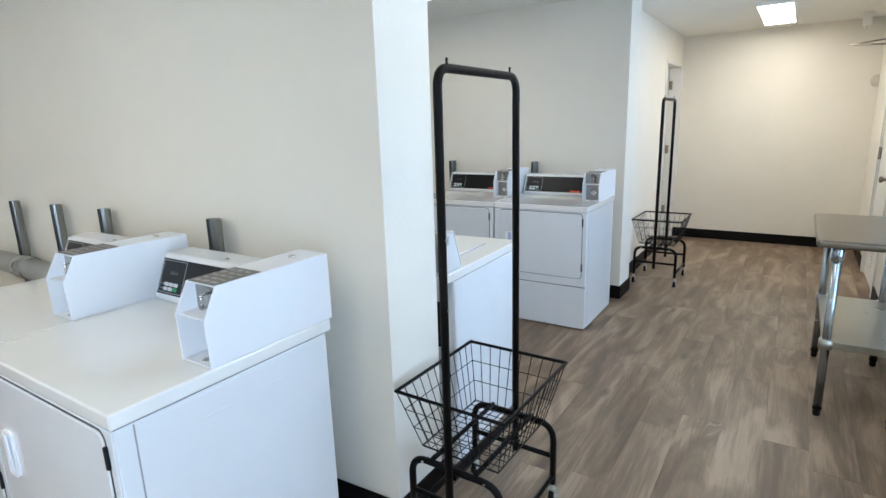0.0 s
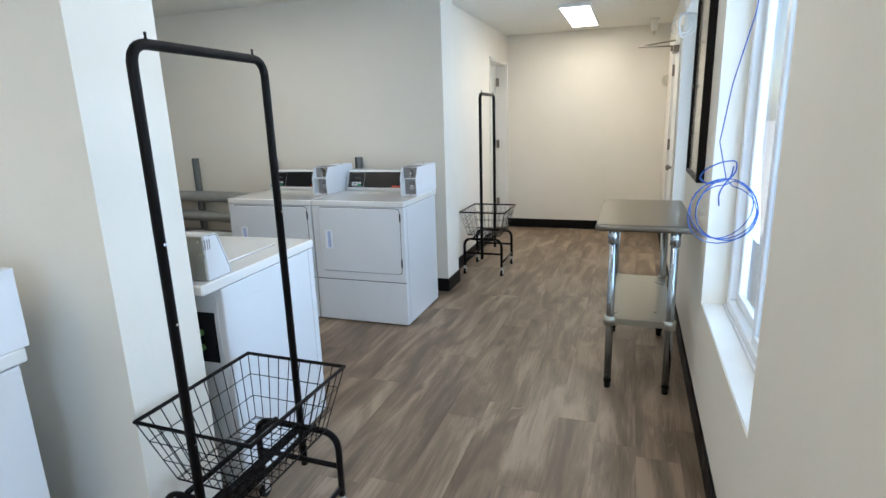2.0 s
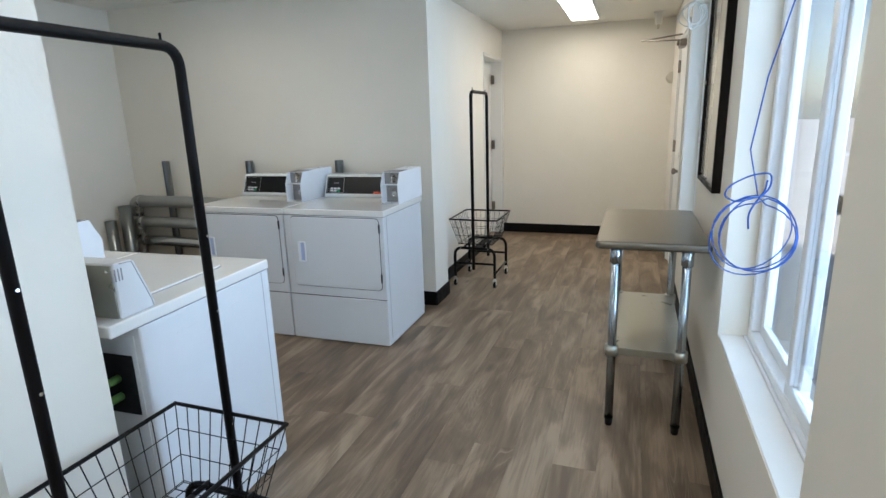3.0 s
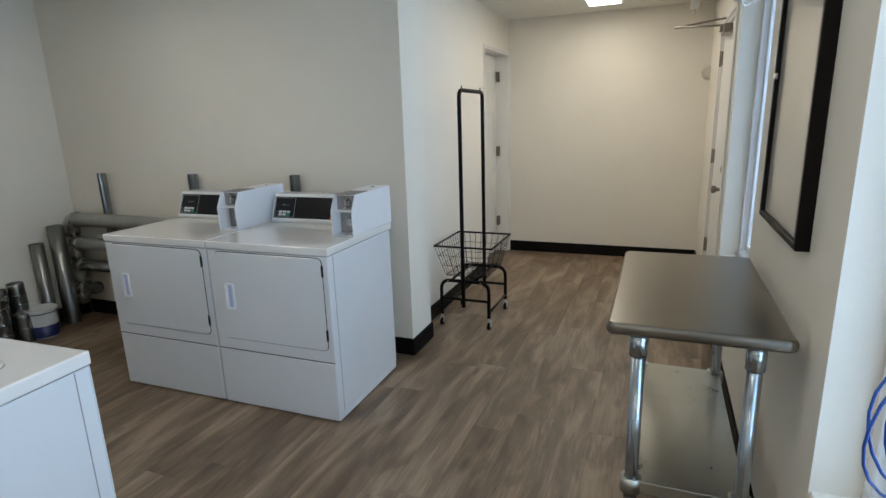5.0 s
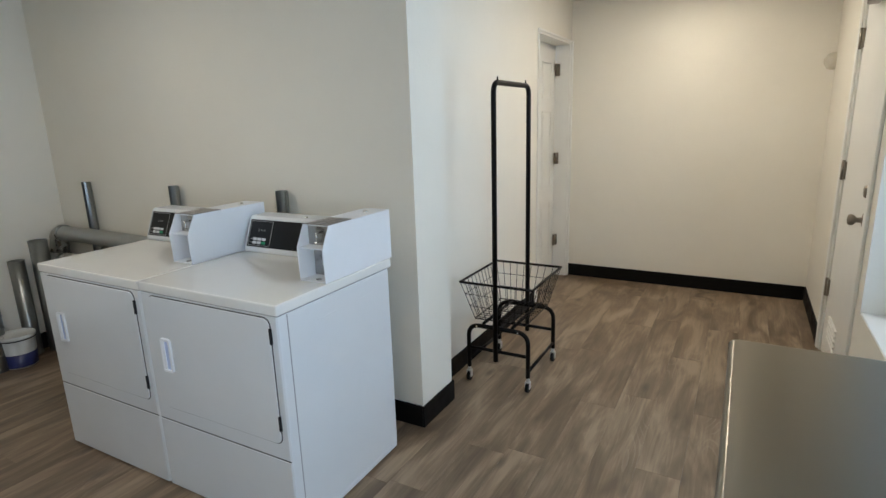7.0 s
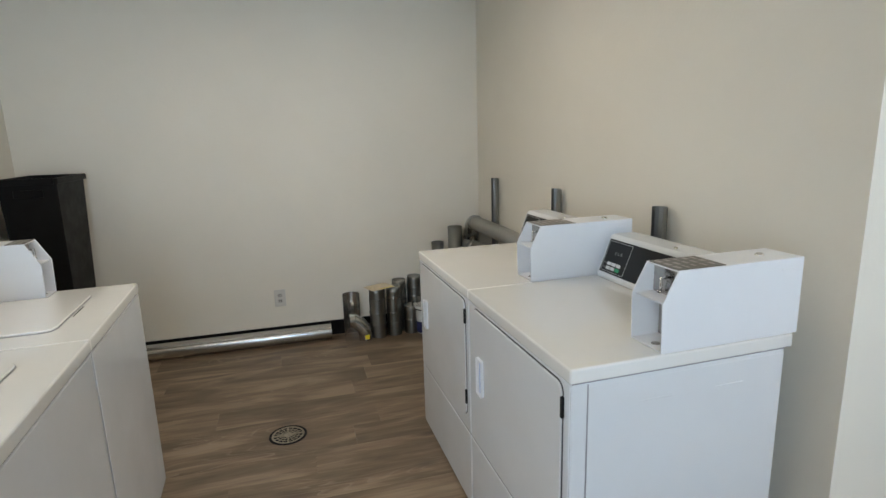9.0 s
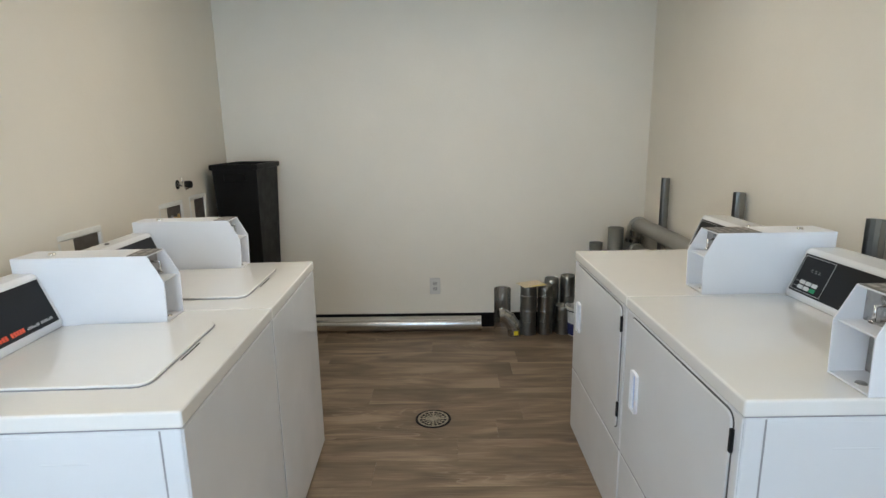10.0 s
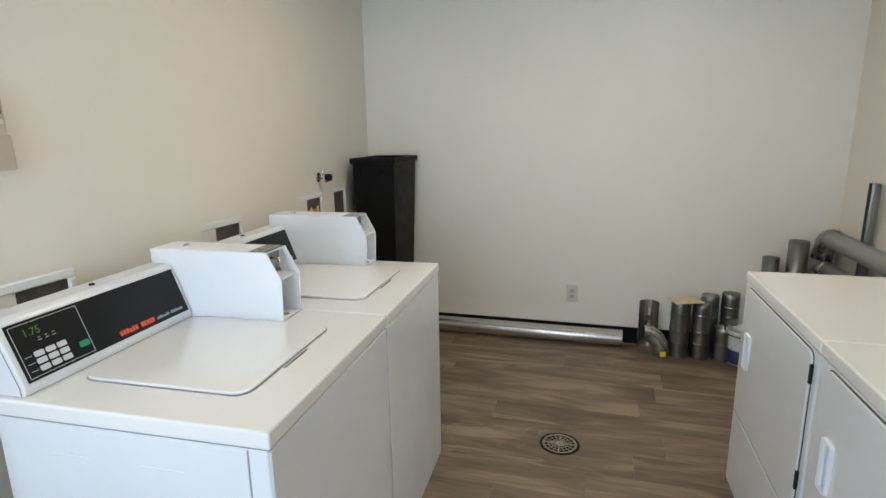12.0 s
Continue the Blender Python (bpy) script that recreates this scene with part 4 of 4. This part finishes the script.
al = thing("wall_sounder", (0.012, YN, 1.785), "irregular pale wall device wrapped in clear plastic, on the far wall", "alarm")
bm = lathe([(0, 0.055), (0.045, 0.052), (0.065, 0.035), (0.072, 0.012), (0.075, 0.0)], 20)
for v in bm.verts:
    v.co *= 0.82 + 0.10 * noise.noise(v.co * 40)
bmesh.ops.rotate(bm, cent=(0, 0, 0), matrix=Matrix.Rotation(radians(90), 3, "X"), verts=bm.verts)
part("sounder_body", bm, BEIGE, al)


# ---------------------------------------------------------------- cables
def coil(name, at, radius, loops, material, label, tail, thick=0.0019, seed=3, lean=0.3):
    m = thing(name, at, label, "cable")
    rnd = random.Random(seed)
    pts = []
    N = 26
    for l in range(loops):
        dx, dz, rr = rnd.uniform(-0.02, 0.02), rnd.uniform(-0.012, 0.012), radius * rnd.uniform(0.88, 1.06)
        tilt = rnd.uniform(-lean, lean)
        for i in range(N):
            a = 2 * math.pi * i / N + math.pi / 2
            f = i / N
            pts.append(Vector((0.012 * math.sin(a * 2 + l) + tilt * 0.06 * math.cos(a) + 0.002 * l, rr * math.cos(a) + dx * math.sin(f * math.pi), -radius + rr * math.sin(a) + dz)))
    part("cable_loop", bm_tube(pts, thick, 6), material, m)
    part("cable_tail", bm_tube(tail, thick, 6), material, m)
    return m


coil("network_cable", (-0.02, 2.34, 1.212), 0.104, 4, BLUE, "coiled blue network cable hanging in front of the window",
     [(0, 0, 0), (0.0, -0.03, 0.12), (0.01, -0.01, 0.30), (0.03, 0.03, 0.50), (0.06, 0.05, 0.75), (0.10, 0.06, 1.12)])
m = bpy.data.objects["network_cable"]
m.matrix_world = pose(-0.02, 2.34, 1.212, 0, 0, -78)
part("cable_knot", bm_tube(arc_path([(0, 0.02, 0.04), (0, 0.015, 0.0), (-0.01, -0.05, -0.02), (-0.01, -0.085, 0.0), (0, -0.07, 0.03), (0, -0.02, 0.055), (0, 0.03, 0.06), (0, 0.03, 0.02), (-0.005, 0.0, -0.015), (0, -0.02, -0.05), (0.0, -0.015, -0.09)], 0.018, 4), 0.0024, 6), BLUE, m)
coil("white_cable", (0.0, 4.75, 2.10), 0.075, 5, WHITEC, "coiled white cable hanging from the ceiling by the far window",
     [(0, 0, 0), (0.01, -0.02, 0.08), (0.03, -0.05, 0.2), (0.03, -0.03, 0.30)], 0.003, 8, 0.9)
bpy.data.objects["white_cable"].matrix_world = pose(-0.01, 4.75, 2.10, 0, 0, -55)


# ---------------------------------------------------------------- alcove clutter
b = thing("tall_bin", (-4.325, 1.717, 0), "tall slim black plastic bin, empty, in the corner by the partition", "bin")
zt, hx, hy = 1.274, 0.225, 0.152
def tapered(bm, z0, z1, ax, ay, bx2, by2):
    v = [bm.verts.new((sx * ax, sy * ay, z0)) for sx, sy in ((-1, -1), (1, -1), (1, 1), (-1, 1))]
    u = [bm.verts.new((sx * bx2, sy * by2, z1)) for sx, sy in ((-1, -1), (1, -1), (1, 1), (-1, 1))]
    for i in range(4):
        bm.faces.new((v[i], v[(i + 1) % 4], u[(i + 1) % 4], u[i]))
    return v, u
bm = bmesh.new()
tapered(bm, 0.0, zt - 0.03, hx - 0.075, hy - 0.045, hx - 0.018, hy - 0.012)
v, u = tapered(bm, 0.01, zt - 0.03, hx - 0.080, hy - 0.050, hx - 0.023, hy - 0.017)
bm.faces.new(v)
part("bin_body", bm, BINP, b)
bm = bmesh.new()
for a in ((-hx, hx, -hy, -hy + 0.022), (-hx, hx, hy - 0.022, hy), (-hx, -hx + 0.022, -hy + 0.022, hy - 0.022), (hx - 0.022, hx, -hy + 0.022, hy - 0.022)):
    bm_box(*a, zt - 0.034, zt, 0.004, bm=bm)
part("bin_rim", bm, BINP, b)
part("bin_grip", bm_box(hx - 0.026, hx - 0.010, -0.07, 0.07, zt - 0.105, zt - 0.060, 0.006), BINP, b, "moulded grip")

d = thing("floor_drain", (-3.279, 2.960, 0.0), "round nickel floor drain set in the planks", "floor drain")
part("drain_rim", lathe([(0.092, 0.0006), (0.091, 0.003), (0.082, 0.004), (0.080, 0.0012)], 40), GAP, d, "dark rim")
bm = bmesh.new()
lathe([(0.079, 0.0030), (0.070, 0.0034), (0.070, 0.0014)], 36, bm=bm)
lathe([(0.022, 0.0030), (0.018, 0.0036), (0.0, 0.0036)], 16, bm=bm)
for i in range(16):
    a = 2 * math.pi * i / 16
    c, s = math.cos(a), math.sin(a)
    bm_tube([(0.018 * c, 0.018 * s, 0.002), (0.074 * c, 0.074 * s, 0.002)], 0.0022 if i % 4 else 0.005, 4, bm=bm)
for rr in (0.036, 0.053):
    bm_tube([(rr * math.cos(2 * math.pi * k / 28), rr * math.sin(2 * math.pi * k / 28), 0.002) for k in range(28)], 0.0018, 4, closed=True, bm=bm)
part("drain_grate", bm, BRONZE, d, "spoked grate")
# flat black disc on the planks for the well's darkness, no depth cut
part("drain_well", lathe([(0.0785, 0.0009), (0.0, 0.0009)], 30), GAP, d)


OUTLETP = mat("outlet_white_plastic", (0.64, 0.62, 0.58), 0.3)
GREYOUT = mat("outlet_face_plastic", (0.48, 0.46, 0.43), 0.35)


def outlet(at, turn):
    m = thing("power_outlet", at, "white duplex power outlet low on the wall", "power outlet", turn=turn)
    part("outlet_plate", bm_prism(rounded(-0.039, 0.039, -0.062, 0.062, 0.005, 2), "y", -0.008, 0, 0.002), OUTLETP, m)
    for z in (-0.02, 0.02):
        part("socket", bm_prism(rounded(-0.017, 0.017, z - 0.014, z + 0.014, 0.009, 3), "y", -0.0105, -0.0078), GREYOUT, m)
        bm = bm_box(-0.008, -0.0055, -0.0112, -0.0104, z - 0.006, z + 0.007)
        bm_box(0.0055, 0.008, -0.0112, -0.0104, z - 0.006, z + 0.007, bm=bm)
        part("socket_slot", bm, GAP, m)


outlet((X0 + 0.001, 2.940, 0.325), 90)


REMOTE = mat("remote_beige", (0.50, 0.44, 0.34), 0.45, spread=0.06, scale=14)
GAPGREY = mat("display_grey", (0.10, 0.10, 0.095), 0.25)
BOXIN = mat("supply_box_shade", (0.09, 0.075, 0.065), 0.5, spread=0.4, scale=25)


def valve_box(x, z, w, h, lit):
    """A recessed plastic supply box on the partition's far face."""
    m = thing("washer_outlet_box", (x, skew(x, YP1), z), "white recessed washer supply box with hose valves, in the partition", "supply box", group="washer supply boxes")
    bm = bmesh.new()
    f, ft = 0.020, 0.026
    bm_box(-w / 2, w / 2, 0.0, 0.012, -h / 2, -h / 2 + f, 0.004, bm=bm)
    bm_box(-w / 2, w / 2, 0.0, 0.012, h / 2 - ft, h / 2, 0.004, bm=bm)
    bm_box(-w / 2, -w / 2 + f, 0.0, 0.012, -h / 2 + f, h / 2 - ft, 0.004, bm=bm)
    bm_box(w / 2 - f, w / 2, 0.0, 0.012, -h / 2 + f, h / 2 - ft, 0.004, bm=bm)
    part("box_flange", bm, PLATE, m)
    # dark sheet on the uncut wall, its colour giving the recess's shade
    part("box_back", bm_box(-w / 2 + f, w / 2 - f, 0.0012, 0.003, -h / 2 + f, h / 2 - ft), BOXIN, m)
    if lit:
        for dx in (-0.035, 0.035):
            bm = bm_tube([(dx, 0.004, 0.0), (dx, 0.034, 0.0)], 0.012, 12)
            bm_tube([(dx, 0.028, -0.028), (dx, 0.028, 0.028)], 0.007, 8, bm=bm)
            part("hose_valve", bm, BRASS if dx < 0 else STEELP, m, "brass hose valve")
    return m


valve_box(-1.925, 0.995, 0.25, 0.19, True)
valve_box(-2.760, 1.000, 0.26, 0.20, True)
valve_box(-3.600, 1.010, 0.26, 0.19, True)
valve_box(-3.985, 1.010, 0.22, 0.19, False)
m = thing("hose_tap", (-3.735, skew(-3.735, YP1), 1.187), "chrome wall tap with a black knob above the supply boxes", "tap")
part("tap_body", bm_tube([(0, 0.0, 0), (0, 0.045, 0), (0, 0.055, -0.028)], 0.012, 12), CHROME, m)
part("tap_flange", bm_tube([(0, 0.0, 0), (0, 0.004, 0)], 0.026, 18), CHROME, m)
part("tap_knob", bm_tube([(0, 0.045, 0), (-0.004, 0.060, 0.0), (-0.004, 0.078, 0.0)], 0.020, 14), RUBBER, m, "black knob")
part("tap_stem", bm_tube([(0, 0.03, 0), (0, 0.03, 0.042)], 0.005, 8), CHROME, m)
# remote control in its wall holder
m = thing("remote_control", (-1.900, skew(-1.900, YP1), 1.360), "beige remote control with grey buttons in a wall holder", "remote control")
part("holder", bm_prism([(-0.036, 0.0), (0.036, 0.0), (0.033, 0.085), (-0.033, 0.085)], "y", 0.0, 0.030, 0.006, 2), REMOTE, m, "beige plastic wall holder")
part("remote_body", bm_prism([(-0.027, 0.06), (0.027, 0.06), (0.027, 0.180), (0.022, 0.186), (-0.022, 0.186), (-0.027, 0.180)], "y", 0.004, 0.026, 0.004, 2), REMOTE, m, "slim beige remote")
part("remote_display", bm_box(-0.020, 0.020, 0.026, 0.0268, 0.130, 0.172), GAPGREY, m, "dark grey display")
for i in range(3):
    part("remote_button", bm_prism(rounded(-0.021 + 0.015 * i, -0.010 + 0.015 * i, 0.108, 0.119, 0.003, 2), "y", 0.026, 0.028), REDP if i == 1 else BUTTON, m)

# ---------------------------------------------------------------- ducts
def stub(x, y, z1, s=1):
    m = thing("duct_riser", (x, y, 0), "upright open half-round galvanised duct standing against the wall", "duct", group="duct risers")
    bm = bmesh.new()
    r = 0.034
    n = 9
    out, inn = [], []
    for k in range(n):
        a = radians(-100 + 200 * k / (n - 1)) + (0 if s > 0 else math.pi)
        out.append((r * math.sin(a), r * math.cos(a)))
        inn.append(((r - 0.002) * math.sin(a), (r - 0.002) * math.cos(a)))
    bm = bm_prism(out + list(reversed(inn)), "z", 0.0, z1)
    part("duct_shell", bm, GALV, m)


for x in (-4.20, -3.325, -2.49):
    stub(x, skew(x, YD0) - 0.050, 1.14)
for x in (-2.49, -3.26, -3.69, -4.12):
    stub(x, skew(x, YP0) - 0.060, 1.14)


def corrugated(x, y, z0, h, r, material=GALV, label="short galvanised duct length with rolled seams, standing on the floor", name="duct_length"):
    m = thing(name, (x, y, z0), label, "duct", group="loose duct lengths")
    prof = [(r, 0)]
    n = max(2, int(round(h / 0.085)))
    for i in range(1, n):
        z = h * i / n
        prof += [(r, z - 0.010), (r, z - 0.007), (r + 0.0035, z - 0.002), (r + 0.0035, z + 0.002), (r, z + 0.007), (r, z + 0.010)]
    prof += [(r, h - 0.024), (r, h - 0.020), (r * 0.975, h - 0.016), (r * 0.97, h), (r * 0.97 - 0.003, h), (r - 0.004, 0.004), (r, 0)]
    bm = lathe(prof, 22)
    # seams lie slightly askew
    for v in bm.verts:
        v.co.z += 0.25 * v.co.x * math.sin(v.co.z * 30) * (0 if v.co.z < 0.01 or v.co.z > h - 0.012 else 1)
    part("duct_shell", bm, material, m)
    return m


corrugated(-4.490, 3.618, 0, 0.375, 0.058)
corrugated(-4.495, 3.740, 0, 0.365, 0.053)
corrugated(-4.495, 3.872, 0, 0.210, 0.055)
corrugated(-4.583, 3.800, 0, 0.390, 0.052)
corrugated(-4.583, 3.918, 0, 0.410, 0.052)
m = thing("half_duct", (-4.565, 3.437, 0), "open galvanised half duct standing on end", "duct")
pts_o = [(0.062 * math.cos(radians(a)), 0.062 * math.sin(radians(a))) for a in range(80, 281, 20)]
pts_i = [(0.0605 * math.cos(radians(a)), 0.0605 * math.sin(radians(a))) for a in range(280, 79, -20)]
part("duct_shell", bm_prism(pts_o + pts_i, "z", 0, 0.32), SHINY, m)
m = thing("duct_elbow", (-4.465, 3.475, 0), "galvanised duct elbow lying on the floor", "duct")
path = [(0.005, -0.075, 0.150), (0.0, -0.040, 0.148), (0.0, 0.0, 0.120), (0.005, 0.030, 0.085), (0.008, 0.040, 0.050), (0.008, 0.042, 0.002)]
bm = bm_tube(path, 0.050, 22, caps=False)
bm_tube(path[::-1], 0.048, 22, caps=False, bm=bm)
for c in (1, 2, 3, 4):
    p, q = Vector(path[c]), (Vector(path[c + 1]) - Vector(path[c - 1])).normalized()
    bm_tube([p - q * 0.003, p + q * 0.003], 0.053, 22, bm=bm, caps=False)
part("elbow_shell", bm, SHINY, m)
part("elbow_sticker", bm_box(0.056, 0.060, 0.03, 0.062, 0.014, 0.046), YELLOW, m, "yellow sticker")
m = thing("card_tag", (-4.465, 3.640, 0.377), "tan card lying on the duct ends", "card", turn=22)
part("card_sheet", bm_box(-0.075, 0.065, -0.095, 0.085, 0.0, 0.002), CARD, m)
part("card_stripe", bm_box(0.045, 0.060, -0.03, 0.075, 0.002, 0.0026), YELLOW, m)

# long bright duct on the floor by the end wall
m = thing("long_duct", (-4.562, 2.48, 0.0557), "long bright galvanised duct lying along the end wall", "duct")
bm = bm_tube([(0, -0.75 + 0.1 * i, 0.0) for i in range(16)] + [(0, 0.80, 0)], 0.055, 26, caps=False)
bm_tube([(0, 0.80, 0), (0, -0.75, 0)], 0.053, 26, caps=False, bm=bm)
part("duct_shell", bm, SHINY, m)
part("duct_seam", bm_box(0.032, 0.047, -0.75, 0.80, 0.031, 0.038, 0.002), SHINY, m)

# horizontal branch ducts on the dryer wall, with elbows into the corner
for i, (z, x1, r) in enumerate(((0.785, -2.62, 0.051), (0.600, -3.3, 0.048), (0.430, -3.3, 0.047), (0.250, -4.39, 0.047))):
    m = thing("branch_duct", (0, 0, 0), "horizontal galvanised vent duct behind the dryers with a crumpled foil elbow", "duct", group="branch ducts")
    yy = 4.395 - 0.006 * i
    n = 8
    bm = bm_tube([(-4.51 + (x1 + 4.51) * k / n, yy, z + 0.004 * math.sin(k)) for k in range(n + 1)], r, 20, caps=False)
    bm_tube([(-4.51 + (x1 + 4.51) * k / n, yy, z + 0.004 * math.sin(k)) for k in range(n, -1, -1)], r - 0.003, 20, caps=False, bm=bm)
    part("duct_shell", bm, FOILGREY if i < 2 else SHINY, m)
    rnd = random.Random(i)
    bm = bm_tube(arc_path([(-4.50, yy, z), (-4.57, yy, z), (-4.575, yy - 0.02, z - 0.13)], 0.045, 6), 0, 18,
                 radii=[(r + 0.006) * rnd.uniform(0.94, 1.08) for _ in range(9)])
    part("foil_elbow", bm, FOIL, m, "crumpled foil elbow")
# the same above the first row
m = thing("branch_duct", (0, 0, 0), "horizontal galvanised vent duct behind the first dryers", "duct", group="branch ducts")
bm = bm_tube([(-4.50 + 0.13 * k, 1.185, 0.80) for k in range(9)], 0.055, 20, caps=False)
bm_tube([(-4.50 + 0.13 * k, 1.185, 0.80) for k in range(8, -1, -1)], 0.052, 20, caps=False, bm=bm)
part("duct_shell", bm, FOILGREY, m)
part("foil_joint", bm_tube([(-4.02, 1.185, 0.80), (-3.96, 1.185, 0.80), (-3.90, 1.185, 0.80)], 0.062, 18), FOIL, m)

def plain_duct(x, y, h, r, lean, label):
    m = thing("tall_duct", (x, y, 0.002), label, "duct")
    m.matrix_world = pose(x, y, 0.002, lean[0], lean[1], 0)
    bm = lathe([(r, 0), (r, h), (r - 0.003, h), (r - 0.003, 0.0)], 22)
    lathe([(r, h - 0.004), (r + 0.003, h - 0.002), (r, h)], 22, bm=bm)
    part("duct_shell", bm, GALV, m)


plain_duct(-4.540, 4.240, 0.765, 0.054, (0, 0), "tall galvanised duct standing on end by the corner")
plain_duct(-4.585, 4.115, 0.650, 0.046, (0, 0), "galvanised duct standing on end against the wall")

m = thing("paint_bucket", (-4.470, 3.985, 0), "white lidded paint bucket with a navy band, on the floor", "bucket")
part("bucket_body", lathe([(0, 0.001), (0.086, 0.001), (0.092, 0.10), (0.096, 0.20), (0.0945, 0.205)], 30), BUCKETP, m)
part("bucket_band", lathe([(0.0868, 0.008), (0.0926, 0.095), (0.0905, 0.095)], 30), NAVY, m, "navy printed band")
# the lid's shadow line, drawn as a thin black ring
part("lid_shadow_rim", lathe([(0.1025, 0.186), (0.1035, 0.189), (0.1025, 0.192)], 30), GAP, m, "shadow under the lid as a dark ring")
part("bucket_lid", lathe([(0.098, 0.188), (0.102, 0.192), (0.102, 0.212), (0.094, 0.216), (0.090, 0.208), (0, 0.208)], 30), BUCKETP, m)

# ---------------------------------------------------------------- outdoors
structure("ground", bm_box(-60, 80, -60, 80, -0.30, -0.15), CONCRETE, "pale concrete ground outside")
hb = thing("neighbour_building", (9.0, 5.0, -0.15), "pale stucco building with white framed windows across the yard", "building")
part("wall", bm_box(0, 6, -14, 16, 0, 5.6), STUCCO, hb)
part("roof", bm_box(-0.35, 6.3, -14.3, 16.3, 5.6, 5.85, 0.02), TRIM, hb)
for yy in (-8.0, -4.0, 0.0, 4.0, 8.0, 12.0):
    for zz in (1.0, 3.6):
        bm = bm_box(-0.05, 0, yy - 0.7, yy + 0.7, zz, zz + 0.07)
        bm_box(-0.05, 0, yy - 0.7, yy + 0.7, zz + 1.13, zz + 1.2, bm=bm)
        bm_box(-0.05, 0, yy - 0.7, yy - 0.63, zz + 0.07, zz + 1.13, bm=bm)
        bm_box(-0.05, 0, yy + 0.63, yy + 0.7, zz + 0.07, zz + 1.13, bm=bm)
        wf = part("window", bm, VINYL, hb)
        part("window_pane", bm_box(-0.02, -0.005, yy - 0.63, yy + 0.63, zz + 0.07, zz + 1.13), DARKG, wf, "dark glass")


def tree(x, y, h, seed):
    rnd = random.Random(seed)
    m = thing("tree", (x, y, -0.15), "leafy green tree beyond the windows", "tree")
    part("trunk", bm_tube([(0, 0, 0), (0.05, 0.02, h * 0.25), (0.0, 0.08, h * 0.5), (0.1, 0, h * 0.8)], 0, 10, radii=[0.16, 0.12, 0.09, 0.04]), BARK, m)
    bm = bmesh.new()
    for i in range(9):
        a, z = rnd.uniform(0, 6.28), h * rnd.uniform(0.35, 0.8)
        r = rnd.uniform(0.8, 1.7)
        bm_tube([(0, 0, z), (r * 0.5 * math.cos(a), r * 0.5 * math.sin(a), z + 0.4), (r * math.cos(a), r * math.sin(a), z + 0.7)], 0, 6, radii=[0.05, 0.03, 0.012], bm=bm)
    part("limbs", bm, BARK, m)
    vs, fs = [], []
    for i in range(3600):
        a, u = rnd.uniform(0, 6.28), rnd.random() ** 0.45
        zz = rnd.uniform(-1, 1)
        rad = 1.9 * u * math.sqrt(max(0, 1 - zz * zz)) * (0.75 + 0.35 * math.sin(3 * a + seed))
        c = Vector((rad * math.cos(a), rad * math.sin(a), h * 0.72 + zz * h * 0.32 * u))
        d1 = Vector((rnd.gauss(0, 1), rnd.gauss(0, 1), rnd.gauss(0, 1))).normalized() * 0.07
        d2 = d1.cross(Vector((rnd.gauss(0, 1), rnd.gauss(0, 1), rnd.gauss(0, 1)))).normalized() * 0.035
        k = len(vs)
        vs += [c - d1, c + d2, c + d1, c - d2]
        fs.append((k, k + 1, k + 2, k + 3))
    me = bpy.data.meshes.new("crown")
    me.from_pydata([tuple(v) for v in vs], [], fs)
    me.materials.append(LEAF)
    o = new("crown", me)
    o.parent = m


tree(5.2, 7.5, 4.2, 1)
tree(6.5, 12.5, 5.0, 2)
tree(7.5, 4.0, 4.0, 4)


def car(x, y, turn):
    m = thing("parked_car", (x, y, -0.15), "white parked car outside the window", "car", turn=turn)
    prof = [(-2.1, 0.28), (2.15, 0.28), (2.2, 0.62), (2.0, 0.80), (1.15, 0.92), (-1.95, 0.98), (-2.15, 0.80)]
    part("car_body", bm_prism(prof, "y", -0.88, 0.88, 0.07, 3), CARP, m, smooth=True)
    part("cabin_glass", bm_prism([(1.05, 0.90), (0.35, 1.38), (-1.2, 1.42), (-1.85, 0.95)], "y", -0.74, 0.74, 0.05, 2), DARKG, m)
    part("roof", bm_prism([(0.38, 1.38), (0.30, 1.43), (-1.1, 1.46), (-1.25, 1.41)], "y", -0.70, 0.70, 0.02, 2), CARP, m)
    for wx in (-1.35, 1.35):
        for s in (-1, 1):
            t = part("tyre", bm_tube([(wx, s * 0.70, 0.32), (wx, s * 0.90, 0.32)], 0.32, 26), TYRE, m)
            part("wheel_rim", bm_tube([(wx, s * 0.895, 0.32), (wx, s * 0.905, 0.32)], 0.20, 18), CHROME, t)


car(3.4, 9.0, 90)

# ---------------------------------------------------------------- floor planks
PW, PL = 0.178, 1.22
bm = bm_box(0.0002, PW - 0.0002, 0.0002, PL - 0.0002, -0.005, 0.0)
me = bpy.data.meshes.new("plank")
for f in list(bm.faces):
    if f.normal.z < -0.5:
        bm.faces.remove(f)
bmesh.ops.bevel(bm, geom=[e for e in bm.edges if all(abs(v.co.z) < 1e-6 for v in e.verts)], offset=0.0004, segments=1, affect="EDGES")
bm.to_mesh(me)
bm.free()
me.materials.append(WOOD)
rnd = random.Random(11)
nrow = int((XR + 0.05 - (X0 - 0.05)) / PW) + 1
for r in range(nrow):
    y = YB - 0.05 - rnd.uniform(0, PL)
    x = X0 - 0.05 + r * PW
    while y < YN + 0.02:
        a, e = max(y, YB - 0.02), min(y + PL, YN + 0.02)
        if e - a > 0.02:
            p = new("plank", me)
            p.parent = FLOOR
            p.matrix_basis = pose(x, a, 0) @ Matrix.Diagonal((1, (e - a) / PL, 1, 1))
        y += PL
